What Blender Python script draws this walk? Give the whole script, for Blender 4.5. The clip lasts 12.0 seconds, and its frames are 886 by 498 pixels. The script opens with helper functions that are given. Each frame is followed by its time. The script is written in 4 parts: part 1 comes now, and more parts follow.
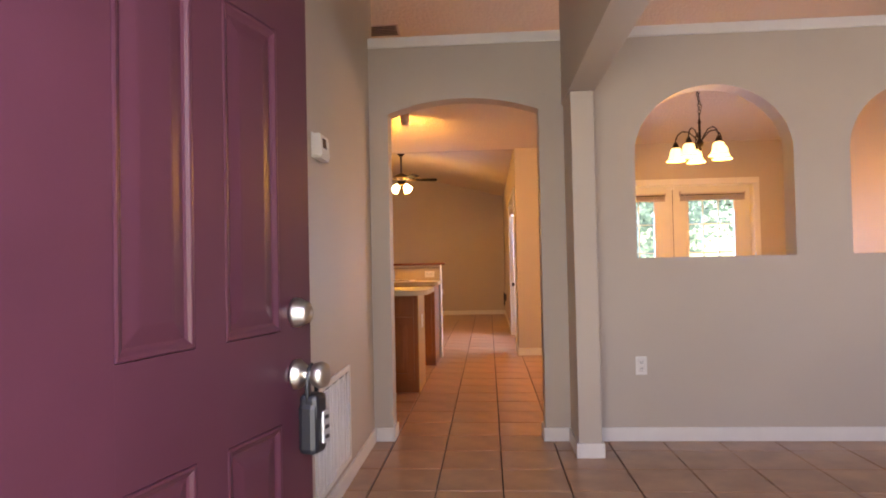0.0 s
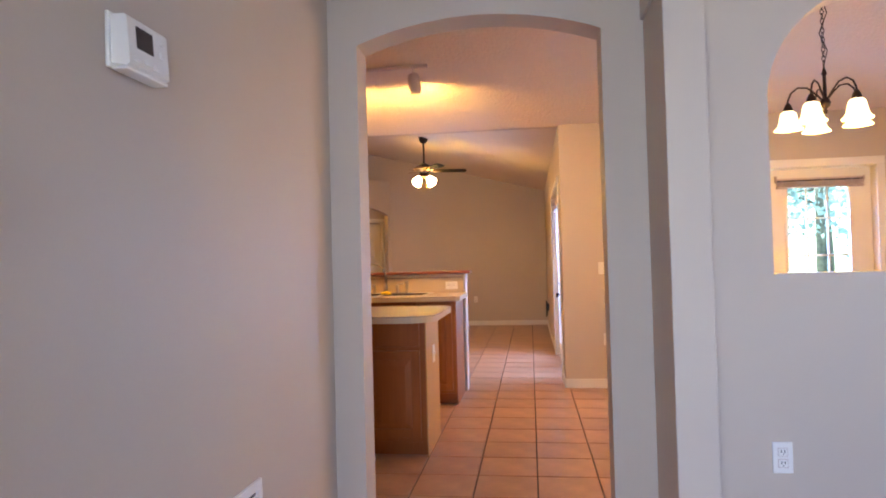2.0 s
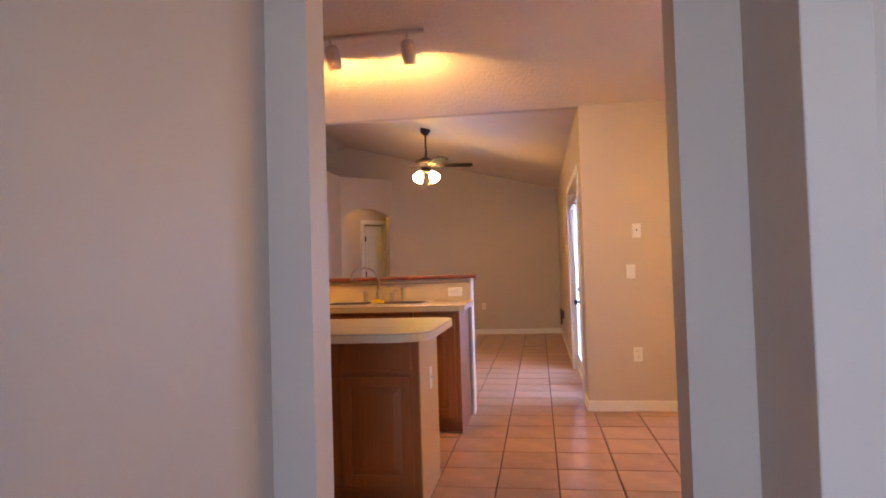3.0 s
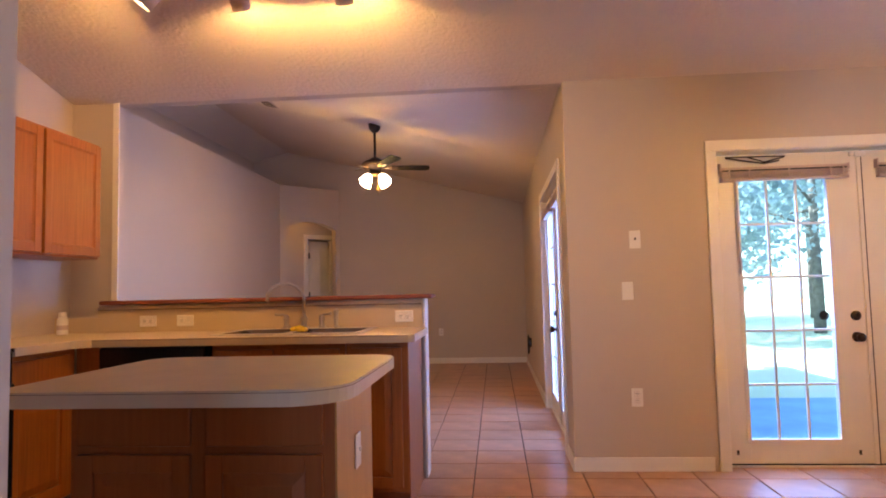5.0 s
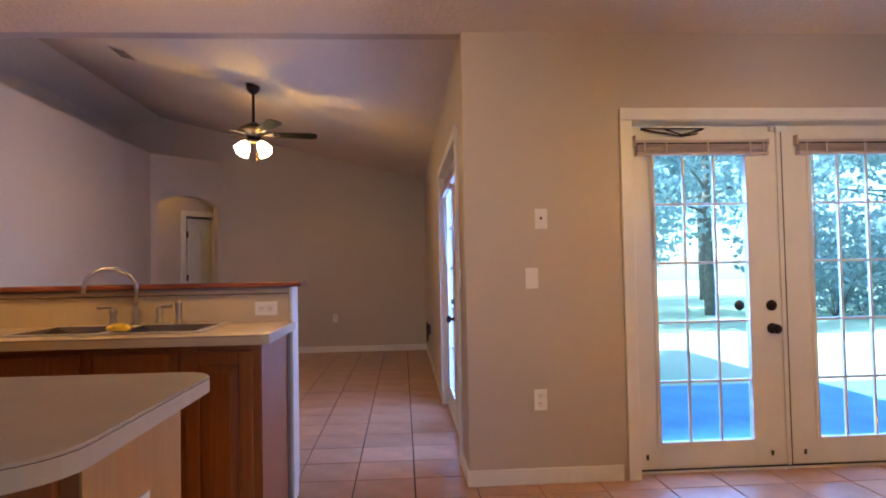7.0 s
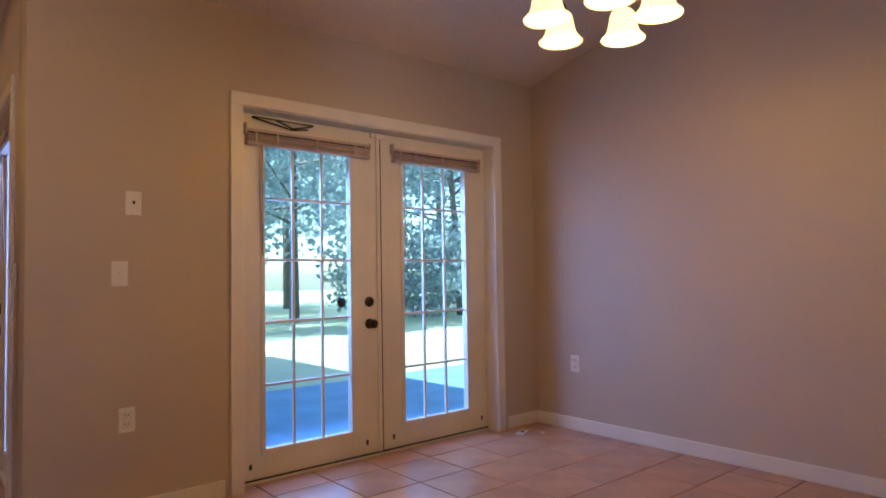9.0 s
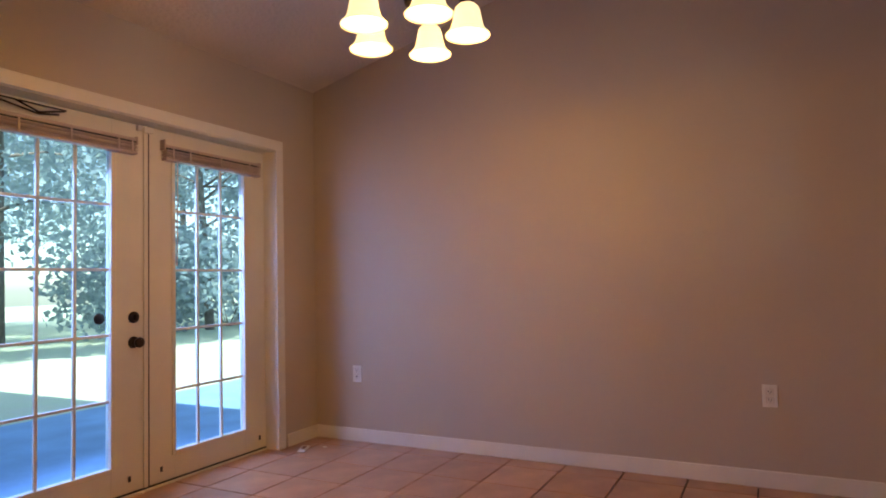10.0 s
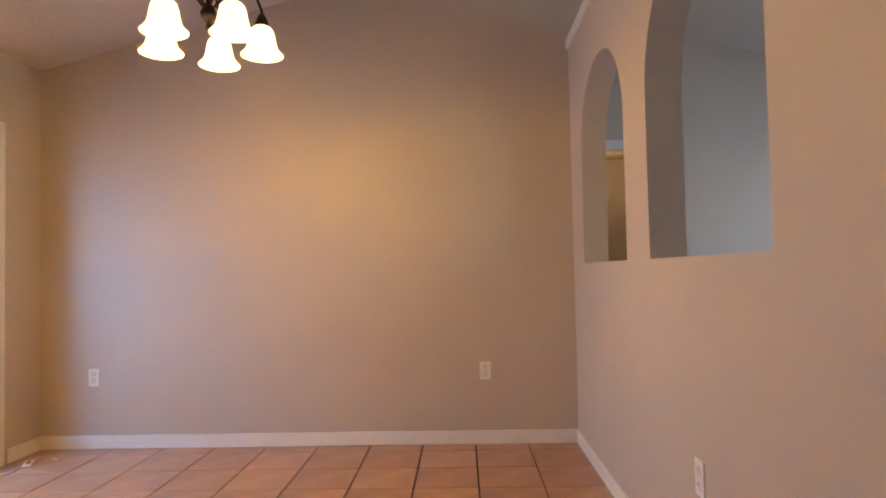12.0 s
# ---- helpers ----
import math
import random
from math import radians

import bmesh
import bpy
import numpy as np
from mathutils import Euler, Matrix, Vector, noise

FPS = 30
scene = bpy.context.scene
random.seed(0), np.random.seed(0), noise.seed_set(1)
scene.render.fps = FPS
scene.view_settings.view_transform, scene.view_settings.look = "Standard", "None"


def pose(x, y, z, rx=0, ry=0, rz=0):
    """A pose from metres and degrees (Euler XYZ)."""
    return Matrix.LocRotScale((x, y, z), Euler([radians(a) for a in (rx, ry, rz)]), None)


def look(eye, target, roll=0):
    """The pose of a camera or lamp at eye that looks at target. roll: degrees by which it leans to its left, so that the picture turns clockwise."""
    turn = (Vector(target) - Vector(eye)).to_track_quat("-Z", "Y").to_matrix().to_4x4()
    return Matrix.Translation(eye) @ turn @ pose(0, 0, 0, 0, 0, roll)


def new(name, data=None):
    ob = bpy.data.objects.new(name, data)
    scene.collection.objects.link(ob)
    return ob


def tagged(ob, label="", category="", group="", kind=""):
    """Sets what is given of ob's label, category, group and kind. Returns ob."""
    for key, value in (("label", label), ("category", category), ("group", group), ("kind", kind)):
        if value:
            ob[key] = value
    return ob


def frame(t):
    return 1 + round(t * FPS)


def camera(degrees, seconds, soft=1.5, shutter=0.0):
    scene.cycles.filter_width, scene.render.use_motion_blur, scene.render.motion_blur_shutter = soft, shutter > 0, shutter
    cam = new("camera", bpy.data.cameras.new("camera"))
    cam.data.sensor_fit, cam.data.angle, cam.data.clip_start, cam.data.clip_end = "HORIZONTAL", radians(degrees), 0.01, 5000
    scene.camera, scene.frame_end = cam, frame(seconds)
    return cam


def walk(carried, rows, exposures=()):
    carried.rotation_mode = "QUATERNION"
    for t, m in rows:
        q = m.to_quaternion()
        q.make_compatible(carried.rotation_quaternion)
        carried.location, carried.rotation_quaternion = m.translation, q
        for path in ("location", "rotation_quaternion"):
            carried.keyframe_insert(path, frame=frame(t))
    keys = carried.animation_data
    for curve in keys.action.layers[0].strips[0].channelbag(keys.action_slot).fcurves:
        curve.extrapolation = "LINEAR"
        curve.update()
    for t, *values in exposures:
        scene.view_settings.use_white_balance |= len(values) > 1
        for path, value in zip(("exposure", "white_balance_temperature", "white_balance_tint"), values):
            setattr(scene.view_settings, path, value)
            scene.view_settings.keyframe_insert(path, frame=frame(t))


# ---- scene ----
cam = camera(69.9, 12.0, soft=1.9)
PATH = [
    (0, (0.151, 0.387, 1.156), (0.01, 2.382, 1.198), -1.2),
    (0.5, (0.181, 0.838, 1.142), (0.019, 2.831, 1.178), -1.2),
    (1, (0.16, 1.249, 1.194), (-0.039, 3.239, 1.217), -1.2),
    (1.5, (0.166, 1.581, 1.223), (0.038, 3.577, 1.248), -1.3),
    (2, (0.196, 1.977, 1.231), (-0.075, 3.958, 1.275), -1.5),
    (2.5, (0.172, 2.41, 1.232), (-0.133, 4.386, 1.285), -1.8),
    (4.3, (0.061, 3.732, 1.111), (-0.18, 5.716, 1.197), -1.3),
    (4.5, (0.058, 3.839, 1.115), (-0.171, 5.824, 1.205), -1.3),
    (5, (0.025, 4.01, 1.169), (-0.136, 5.999, 1.301), -1.3),
    (5.5, (0.092, 4.192, 1.23), (-0.1, 6.18, 1.344), -1.2),
    (6, (0.158, 4.309, 1.236), (-0.046, 6.296, 1.336), -1.1),
    (6.5, (0.169, 4.493, 1.211), (0.051, 6.488, 1.294), -1.1),
    (7, (0.154, 4.675, 1.196), (0.282, 6.67, 1.263), -1.1),
    (7.2, (0.131, 4.694, 1.202), (0.440, 6.669, 1.261), -1.2),
    (7.5, (0.134, 4.734, 1.188), (0.7, 6.651, 1.246), -1.4),
    (7.7, (0.13, 4.759, 1.173), (0.874, 6.614, 1.23), -1.6),
    (9.3, (0.126, 5.001, 1.109), (1.539, 6.413, 1.204), -1.0),
    (9.5, (0.094, 5.024, 1.11), (1.614, 6.32, 1.213), -1.2),
    (10, (0.03, 5.195, 1.11), (1.802, 6.116, 1.21), -1.4),
    (10.5, (0.037, 5.345, 1.087), (1.92, 6.014, 1.153), -1.0),
    (11, (-0.113, 5.422, 1.091), (1.866, 5.708, 1.154), -1.1),
    (11.5, (-0.27, 5.469, 1.095), (1.727, 5.531, 1.173), -1.1),
    (12, (-0.415, 5.379, 1.128), (1.583, 5.437, 1.197), -1.2),
]
walk(cam, [(t, look(eye, target, roll)) for t, eye, target, roll in PATH],
     [(0.0, 2.92, 14000, 24), (0.5, 3.25, 9000, 14), (1.5, 3.32, 8200, 13), (2.5, 3.2, 7800, 15), (4.5, 2.64, 7450, 24), (5.5, 2.66, 6250, 20), (6.5, 2.54, 5700, 14),
      (7.0, 2.33, 6050, 12), (7.5, 1.88, 6200, 15), (9.5, 1.67, 7200, 18), (10.5, 1.72, 8200, 23), (11.0, 2.22, 8500, 21), (11.5, 2.38, 8500, 17), (12.0, 2.58, 7900, 2)])

# ---- daylight and exposure ----
world = bpy.data.worlds.new("world")
scene.world = world
world.use_nodes = True
wn = world.node_tree.nodes
sky = wn.new("ShaderNodeTexSky")
sky.sky_type = "NISHITA"
sky.sun_disc = False
SUN_ELEV, SUN_AZ = 38.5, 272.0   # degrees; the sun stands in the west
sky.sun_elevation, sky.sun_rotation = radians(SUN_ELEV), radians(SUN_AZ)
world.node_tree.links.new(sky.outputs[0], wn["Background"].inputs[0])
wn["Background"].inputs[1].default_value = 0.15


def lamp(name, kind, m, energy, color, size=0.1, size_y=None, spot=None):
    data = bpy.data.lights.new(name, kind)
    data.energy, data.color = energy, color
    if kind == "AREA":
        data.shape, data.size, data.size_y = "RECTANGLE", size, size_y or size
    elif kind == "SUN":
        data.angle = size
    else:
        data.shadow_soft_size = size
    if spot:
        data.spot_size, data.spot_blend = radians(spot), 0.4
    ob = new(name, data)
    ob.matrix_world = m
    return ob


el, az = radians(SUN_ELEV), radians(SUN_AZ)
to_sun = Vector((math.sin(az) * math.cos(el), math.cos(az) * math.cos(el), math.sin(el)))
lamp("sun", "SUN", look(to_sun * 30, (0, 0, 0)), 5.0, (1.0, 0.93, 0.82), radians(0.5))

SKYLIGHT = (0.31, 0.45, 1.0)
FRONTLIGHT = (0.26, 0.42, 1.0)
WARM = (1.0, 0.54, 0.07)
HALOGEN = (1.0, 0.55, 0.17)
lamp("skylight_front_door", "AREA", look((0.0, 0.40, 1.25), (-0.01, 2.4, 0.10)), 9.0, FRONTLIGHT, 0.85, 1.5)
lamp("skylight_front_window", "AREA", look((3.75, 0.60, 1.5), (3.75, 3.0, 0.25)), 14, FRONTLIGHT, 1.7, 1.3)
lamp("skylight_dining_doors", "AREA", look((2.4, 8.76, 1.15), (2.4, 6.76, -0.25)), 21, SKYLIGHT, 1.6, 1.4)
lamp("skylight_family_doors", "AREA", look((1.00, 9.5, 1.10), (-1.0, 9.5, 0.50)), 25, SKYLIGHT, 1.6, 1.75)


# ---- materials ----
def mat(name, color, rough=0.6, metal=0.0, vary=0.08, scale=3.0, fine=60.0, bump=0.05, bump_dist=0.004, spec=0.5, coat=0.0, rand=0.0, tint2=None):
    """A surface whose colour drifts at two scales, with a fine relief."""
    m = bpy.data.materials.new(name)
    m.use_nodes = True
    n, l = m.node_tree.nodes, m.node_tree.links
    b = n["Principled BSDF"]
    b.inputs["Roughness"].default_value = rough
    b.inputs["Metallic"].default_value = metal
    b.inputs["Specular IOR Level"].default_value = spec
    b.inputs["Coat Weight"].default_value = coat
    tc = n.new("ShaderNodeTexCoord")
    n1, n2 = n.new("ShaderNodeTexNoise"), n.new("ShaderNodeTexNoise")
    n1.inputs["Scale"].default_value, n2.inputs["Scale"].default_value = scale, fine
    n1.inputs["Detail"].default_value, n2.inputs["Detail"].default_value = 5, 4
    l.new(tc.outputs["Object"], n1.inputs["Vector"])
    l.new(tc.outputs["Object"], n2.inputs["Vector"])
    mix = n.new("ShaderNodeMix")
    mix.data_type = "RGBA"
    dark = tint2 or tuple(c * (1 - vary * 2) for c in color)
    mix.inputs[6].default_value, mix.inputs[7].default_value = (*dark, 1), (*[min(1, c * (1 + vary)) for c in color], 1)
    add = n.new("ShaderNodeMath")
    add.operation = "MULTIPLY_ADD"
    l.new(n2.outputs["Fac"], add.inputs[0])
    add.inputs[1].default_value = 0.35
    ramp = n.new("ShaderNodeMapRange")
    ramp.inputs[1].default_value, ramp.inputs[2].default_value = 0.3, 0.7
    ramp.inputs[4].default_value = 0.8
    l.new(n1.outputs["Fac"], ramp.inputs[0])
    l.new(ramp.outputs[0], add.inputs[2])
    out = add.outputs[0]
    l.new(out, mix.inputs[0])
    col = mix.outputs[2]
    if rand:
        info = n.new("ShaderNodeObjectInfo")
        hsv = n.new("ShaderNodeHueSaturation")
        mr = n.new("ShaderNodeMapRange")
        mr.inputs[3].default_value, mr.inputs[4].default_value = 1 - rand, 1 + rand
        l.new(info.outputs["Random"], mr.inputs[0])
        l.new(mr.outputs[0], hsv.inputs["Value"])
        l.new(col, hsv.inputs["Color"])
        col = hsv.outputs[0]
    l.new(col, b.inputs["Base Color"])
    if bump:
        bm_ = n.new("ShaderNodeBump")
        bm_.inputs["Strength"].default_value, bm_.inputs["Distance"].default_value = bump, bump_dist
        l.new(n2.outputs["Fac"], bm_.inputs["Height"])
        l.new(bm_.outputs[0], b.inputs["Normal"])
    return m


def wood_mat(name, dark, light, stretch=(34, 34, 1.6), rough=0.38):
    m = mat(name, light, rough, vary=0.1)
    n, l = m.node_tree.nodes, m.node_tree.links
    b = n["Principled BSDF"]
    tc = n.new("ShaderNodeTexCoord")
    mp = n.new("ShaderNodeMapping")
    mp.inputs["Scale"].default_value = stretch
    l.new(tc.outputs["Object"], mp.inputs[0])
    nz = n.new("ShaderNodeTexNoise")
    nz.inputs["Scale"].default_value, nz.inputs["Detail"].default_value, nz.inputs["Distortion"].default_value = 2.0, 8, 0.6
    l.new(mp.outputs[0], nz.inputs["Vector"])
    rp = n.new("ShaderNodeValToRGB")
    rp.color_ramp.elements[0].position, rp.color_ramp.elements[0].color = 0.32, (*dark, 1)
    rp.color_ramp.elements[1].position, rp.color_ramp.elements[1].color = 0.68, (*light, 1)
    l.new(nz.outputs["Fac"], rp.inputs[0])
    l.new(rp.outputs[0], b.inputs["Base Color"])
    b.inputs["Specular IOR Level"].default_value = 0.3
    return m


def glow_mat(name, color, strength, base=(0.9, 0.85, 0.75)):
    m = mat(name, base, 0.3, vary=0.03, bump=0)
    b = m.node_tree.nodes["Principled BSDF"]
    b.inputs["Emission Color"].default_value = (*color, 1)
    b.inputs["Emission Strength"].default_value = strength
    return m


def glass_mat(name, tint=(1, 1, 1)):
    m = bpy.data.materials.new(name)
    m.use_nodes = True
    n, l = m.node_tree.nodes, m.node_tree.links
    n.remove(n["Principled BSDF"])
    tr, gl, mx, fr = n.new("ShaderNodeBsdfTransparent"), n.new("ShaderNodeBsdfGlossy"), n.new("ShaderNodeMixShader"), n.new("ShaderNodeLayerWeight")
    tr.inputs[0].default_value = (*tint, 1)
    gl.inputs["Roughness"].default_value = 0.02
    pw = n.new("ShaderNodeMath")
    pw.operation = "POWER"
    pw.inputs[1].default_value = 5.0
    l.new(fr.outputs["Facing"], pw.inputs[0])
    l.new(pw.outputs[0], mx.inputs[0])
    l.new(tr.outputs[0], mx.inputs[1])
    l.new(gl.outputs[0], mx.inputs[2])
    l.new(mx.outputs[0], n["Material Output"].inputs[0])
    return m


WALL = mat("wall_paint", (0.505, 0.428, 0.352), 0.55, vary=0.03, scale=1.2, fine=140, bump=0.10, bump_dist=0.003)
CEIL = mat("ceiling_texture", (0.66, 0.58, 0.49), 0.8, vary=0.03, scale=1.0, fine=36, bump=0.7, bump_dist=0.014)
TRIM = mat("white_trim", (0.74, 0.71, 0.66), 0.35, vary=0.04, scale=4, fine=90, bump=0.03)
DOORW = mat("white_door_paint", (0.72, 0.68, 0.60), 0.35, vary=0.05, scale=3, fine=70, bump=0.04)
TILE = mat("floor_tile", (0.47, 0.255, 0.155), 0.28, vary=0.16, scale=5, fine=45, bump=0.06, bump_dist=0.003, rand=0.10, tint2=(0.32, 0.175, 0.105))
GROUT = mat("grout", (0.06, 0.038, 0.028), 0.9, vary=0.2, scale=6, fine=90, bump=0.2)
PLUM = mat("plum_door_paint", (0.066, 0.0165, 0.028), 0.32, vary=0.08, scale=4, fine=120, bump=0.05, bump_dist=0.002)
OAK = wood_mat("oak_cabinet", (0.27, 0.085, 0.016), (0.345, 0.116, 0.024))
VENEER = wood_mat("veneer_panel", (0.46, 0.245, 0.062), (0.51, 0.28, 0.076))
OAKD = wood_mat("island_oak", (0.285, 0.084, 0.018), (0.330, 0.101, 0.023))
LAMIN = mat("laminate_top", (0.54, 0.43, 0.285), 0.48, vary=0.05, scale=6, fine=160, bump=0.03, bump_dist=0.001)
LEDGE = wood_mat("ledge_wood", (0.16, 0.05, 0.03), (0.30, 0.10, 0.06), (1.2, 18, 18), 0.25)
STEEL = mat("brushed_steel", (0.44, 0.40, 0.35), 0.20, 1.0, vary=0.05, scale=8, fine=200, bump=0.02)
NICKEL = mat("satin_nickel", (0.50, 0.465, 0.42), 0.33, 1.0, vary=0.05, bump=0.01)
BRONZE = mat("oiled_bronze", (0.035, 0.022, 0.016), 0.35, 0.8, vary=0.1, bump=0.02)
BLACK = mat("black_appliance", (0.012, 0.012, 0.013), 0.25, vary=0.1, bump=0.01)
PLASTIC = mat("white_plastic", (0.76, 0.74, 0.69), 0.35, vary=0.03, bump=0.0)
SLOT = mat("dark_slot", (0.03, 0.028, 0.025), 0.6, bump=0)
GREYP = mat("grey_plastic", (0.008, 0.009, 0.012), 0.45, vary=0.1, bump=0.05)
SCREEN = mat("display", (0.05, 0.035, 0.03), 0.15, bump=0)
YELLOW = mat("yellow_sponge", (0.80, 0.60, 0.06), 0.9, vary=0.2, scale=40, fine=200, bump=0.4)
BLIND = mat("blind_slats", (0.52, 0.42, 0.38), 0.5, vary=0.08, bump=0.03)
GLASS = glass_mat("window_glass", (0.72, 0.91, 1.0))
SHADE = glow_mat("lit_glass_shade", (1.0, 0.80, 0.44), 0.40)
FANSHADE = glow_mat("fan_glass_shade", (1.0, 0.84, 0.60), 2.8)
BULB = glow_mat("bulb", (1.0, 0.72, 0.38), 10.0)
BLADE = mat("fan_blade_walnut", (0.005, 0.0036, 0.0028), 0.9, spec=0.1, vary=0.2, scale=20, fine=90, bump=0.03)
BRASS = mat("aged_brass", (0.26, 0.18, 0.10), 0.4, 1.0, vary=0.1, bump=0.02)
# The blue of skylit shade is put into the concrete's base colour.
CONC_BLUED = mat("concrete_blue_shade", (0.19, 0.38, 0.56), 0.85, vary=0.12, scale=2, fine=60, bump=0.2)
GRASS = mat("grass", (0.38, 0.45, 0.29), 0.9, vary=0.3, scale=2.2, fine=30, bump=0.6, bump_dist=0.03, tint2=(0.55, 0.54, 0.41))
BARK = mat("bark", (0.20, 0.17, 0.15), 0.9, vary=0.25, scale=6, fine=40, bump=0.6, bump_dist=0.02)
# Pale and bluish: distance haze and glare are put into the leaf colours.
HAZED_LEAF = mat("leaves", (0.24, 0.33, 0.39), 0.5, vary=0.3, scale=0.7, fine=20, bump=0)
_n, _l = HAZED_LEAF.node_tree.nodes, HAZED_LEAF.node_tree.links
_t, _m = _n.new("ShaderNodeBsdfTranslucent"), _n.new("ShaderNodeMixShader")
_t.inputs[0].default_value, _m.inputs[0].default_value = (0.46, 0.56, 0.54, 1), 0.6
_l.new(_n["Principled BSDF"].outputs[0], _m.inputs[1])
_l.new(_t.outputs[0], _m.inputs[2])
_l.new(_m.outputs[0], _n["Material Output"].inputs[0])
STUCCO = mat("stucco", (0.55, 0.50, 0.44), 0.9, vary=0.08, scale=2, fine=70, bump=0.3, bump_dist=0.006)
ROOF = mat("shingle", (0.10, 0.09, 0.085), 0.9, vary=0.2, scale=6, fine=50, bump=0.3)
FENCE = mat("weathered_wood", (0.30, 0.25, 0.20), 0.85, vary=0.2, scale=8, fine=60, bump=0.2)


# ---- mesh helpers ----
def box(bm, x0, x1, y0, y1, z0, z1, bev=0.0, m=None):
    v = [bm.verts.new((x, y, z)) for x in (x0, x1) for y in (y0, y1) for z in (z0, z1)]
    fs = [bm.faces.new([v[i] for i in q]) for q in ((0, 1, 3, 2), (4, 6, 7, 5), (0, 4, 5, 1), (2, 3, 7, 6), (0, 2, 6, 4), (1, 5, 7, 3))]
    if m is not None:
        bmesh.ops.transform(bm, matrix=m, verts=v)
    if bev:
        es = list({e for f in fs for e in f.edges})
        bmesh.ops.bevel(bm, geom=es, offset=bev, segments=2, affect="EDGES", profile=0.5)
    return bm


def B(*a, **k):
    return box(bmesh.new(), *a, **k)


def prism(bm, pts, a0, a1, axis="z"):
    """A closed outline, extruded along an axis from a0 to a1."""
    def P(p, a):
        return {"z": (p[0], p[1], a), "y": (p[0], a, p[1]), "x": (a, p[0], p[1])}[axis]
    lo, hi = [bm.verts.new(P(p, a0)) for p in pts], [bm.verts.new(P(p, a1)) for p in pts]
    n = len(pts)
    bm.faces.new(lo[::-1])
    bm.faces.new(hi)
    for i in range(n):
        bm.faces.new((lo[i], lo[(i + 1) % n], hi[(i + 1) % n], hi[i]))
    bmesh.ops.recalc_face_normals(bm, faces=bm.faces[:])
    return bm


def lathe(bm, prof, m=Matrix(), seg=20, close=False):
    """A profile of (radius, height), turned round z."""
    rings = []
    for r, z in prof:
        if r < 1e-6:
            rings.append([bm.verts.new(m @ Vector((0, 0, z)))])
        else:
            rings.append([bm.verts.new(m @ Vector((r * math.cos(2 * math.pi * i / seg), r * math.sin(2 * math.pi * i / seg), z))) for i in range(seg)])
    for a, b in zip(rings, rings[1:]):
        for i in range(seg):
            q = [a[i % len(a)], a[(i + 1) % len(a)], b[(i + 1) % len(b)], b[i % len(b)]]
            q = list(dict.fromkeys(q))
            if len(q) > 2:
                f = bm.faces.new(q)
                f.smooth = True
    return bm


def tube(bm, pts, r, seg=8):
    """A round bar along points; r may be a number or one for each point."""
    pts = [Vector(p) for p in pts]
    rs = r if isinstance(r, (list, tuple)) else [r] * len(pts)
    rings, side = [], None
    for i, p in enumerate(pts):
        d = (pts[min(i + 1, len(pts) - 1)] - pts[max(i - 1, 0)]).normalized()
        if side is None:
            side = d.orthogonal().normalized()
        side = (side - d * side.dot(d)).normalized()
        up = d.cross(side)
        rings.append([bm.verts.new(p + (side * math.cos(2 * math.pi * k / seg) + up * math.sin(2 * math.pi * k / seg)) * rs[i]) for k in range(seg)])
    for a, b in zip(rings, rings[1:]):
        for k in range(seg):
            f = bm.faces.new((a[k], a[(k + 1) % seg], b[(k + 1) % seg], b[k]))
            f.smooth = True
    bm.faces.new(rings[0][::-1])
    bm.faces.new(rings[-1])
    return bm


def mesh_of(name, bm, material):
    me = bpy.data.meshes.new(name)
    bm.normal_update()
    bm.to_mesh(me)
    bm.free()
    me.materials.append(material)
    return me


def thing(name, bm, material, label, category, m=None, group="", kind=""):
    """A top-level thing: one mesh, or an Empty where bm is None."""
    ob = new(name, mesh_of(name, bm, material) if bm else None)
    if bm is None:
        ob.empty_display_size = 0.05
    if m is not None:
        ob.matrix_world = m
    return tagged(ob, label, category, group, kind)


def part(name, bm, material, parent, label="", m=None):
    ob = new(name, mesh_of(name, bm, material))
    ob.parent = parent
    if m is not None:
        ob.matrix_local = m
    return tagged(ob, label)


def struct(name, bm, material, label, category):
    return thing(name, bm, material, label, category, kind="structure")


def wall_bm(runs, f0, f1, axis):
    """A wall of upright slices: runs of (a, b, bottom at a, bottom at b, top at a, top at b); axis: the way it runs; f0, f1: its faces."""
    bm = bmesh.new()
    for a, b, za, zb, ta, tb in runs:
        if ta - za < 1e-4 and tb - zb < 1e-4:
            continue
        pts = [(a, za), (b, zb), (b, tb), (a, ta)]
        prism(bm, pts, f0, f1, "y" if axis == "x" else "x")
    bmesh.ops.remove_doubles(bm, verts=bm.verts[:], dist=1e-4)
    return bm


def arch(a, b, spring, rise, n=14):
    """Slices under a segment or half-ellipse arch, as (a, b, za, zb)."""
    c, h = (a + b) / 2, (b - a) / 2
    R = (h * h + rise * rise) / (2 * rise)
    out = []
    def zz(x):
        d = min(abs(x - c), h)
        if rise < h * 0.8:
            return spring + math.sqrt(max(R * R - d * d, 0)) - (R - rise)
        return spring + rise * math.sqrt(max(1 - (d / h) ** 2, 0))
    xs = [c - h * math.cos(math.pi * i / n) for i in range(n + 1)]
    return [(p, q, zz(p), zz(q)) for p, q in zip(xs, xs[1:])]


# ---- the plan, in metres ----
XF, XD, XK, XE = -0.61, 3.755, -2.92, 5.57      # foyer west wall, dining east wall, kitchen west wall, front room east wall
YS, YA, YB, YN, YT = 0.93, 4.50, 4.645, 8.20, 14.32   # front wall, partition (two faces), garden wall, far wall
RIDGE_Y, EAVE = 4.2, 2.54
CAP = 2.585                                    # the partition's top


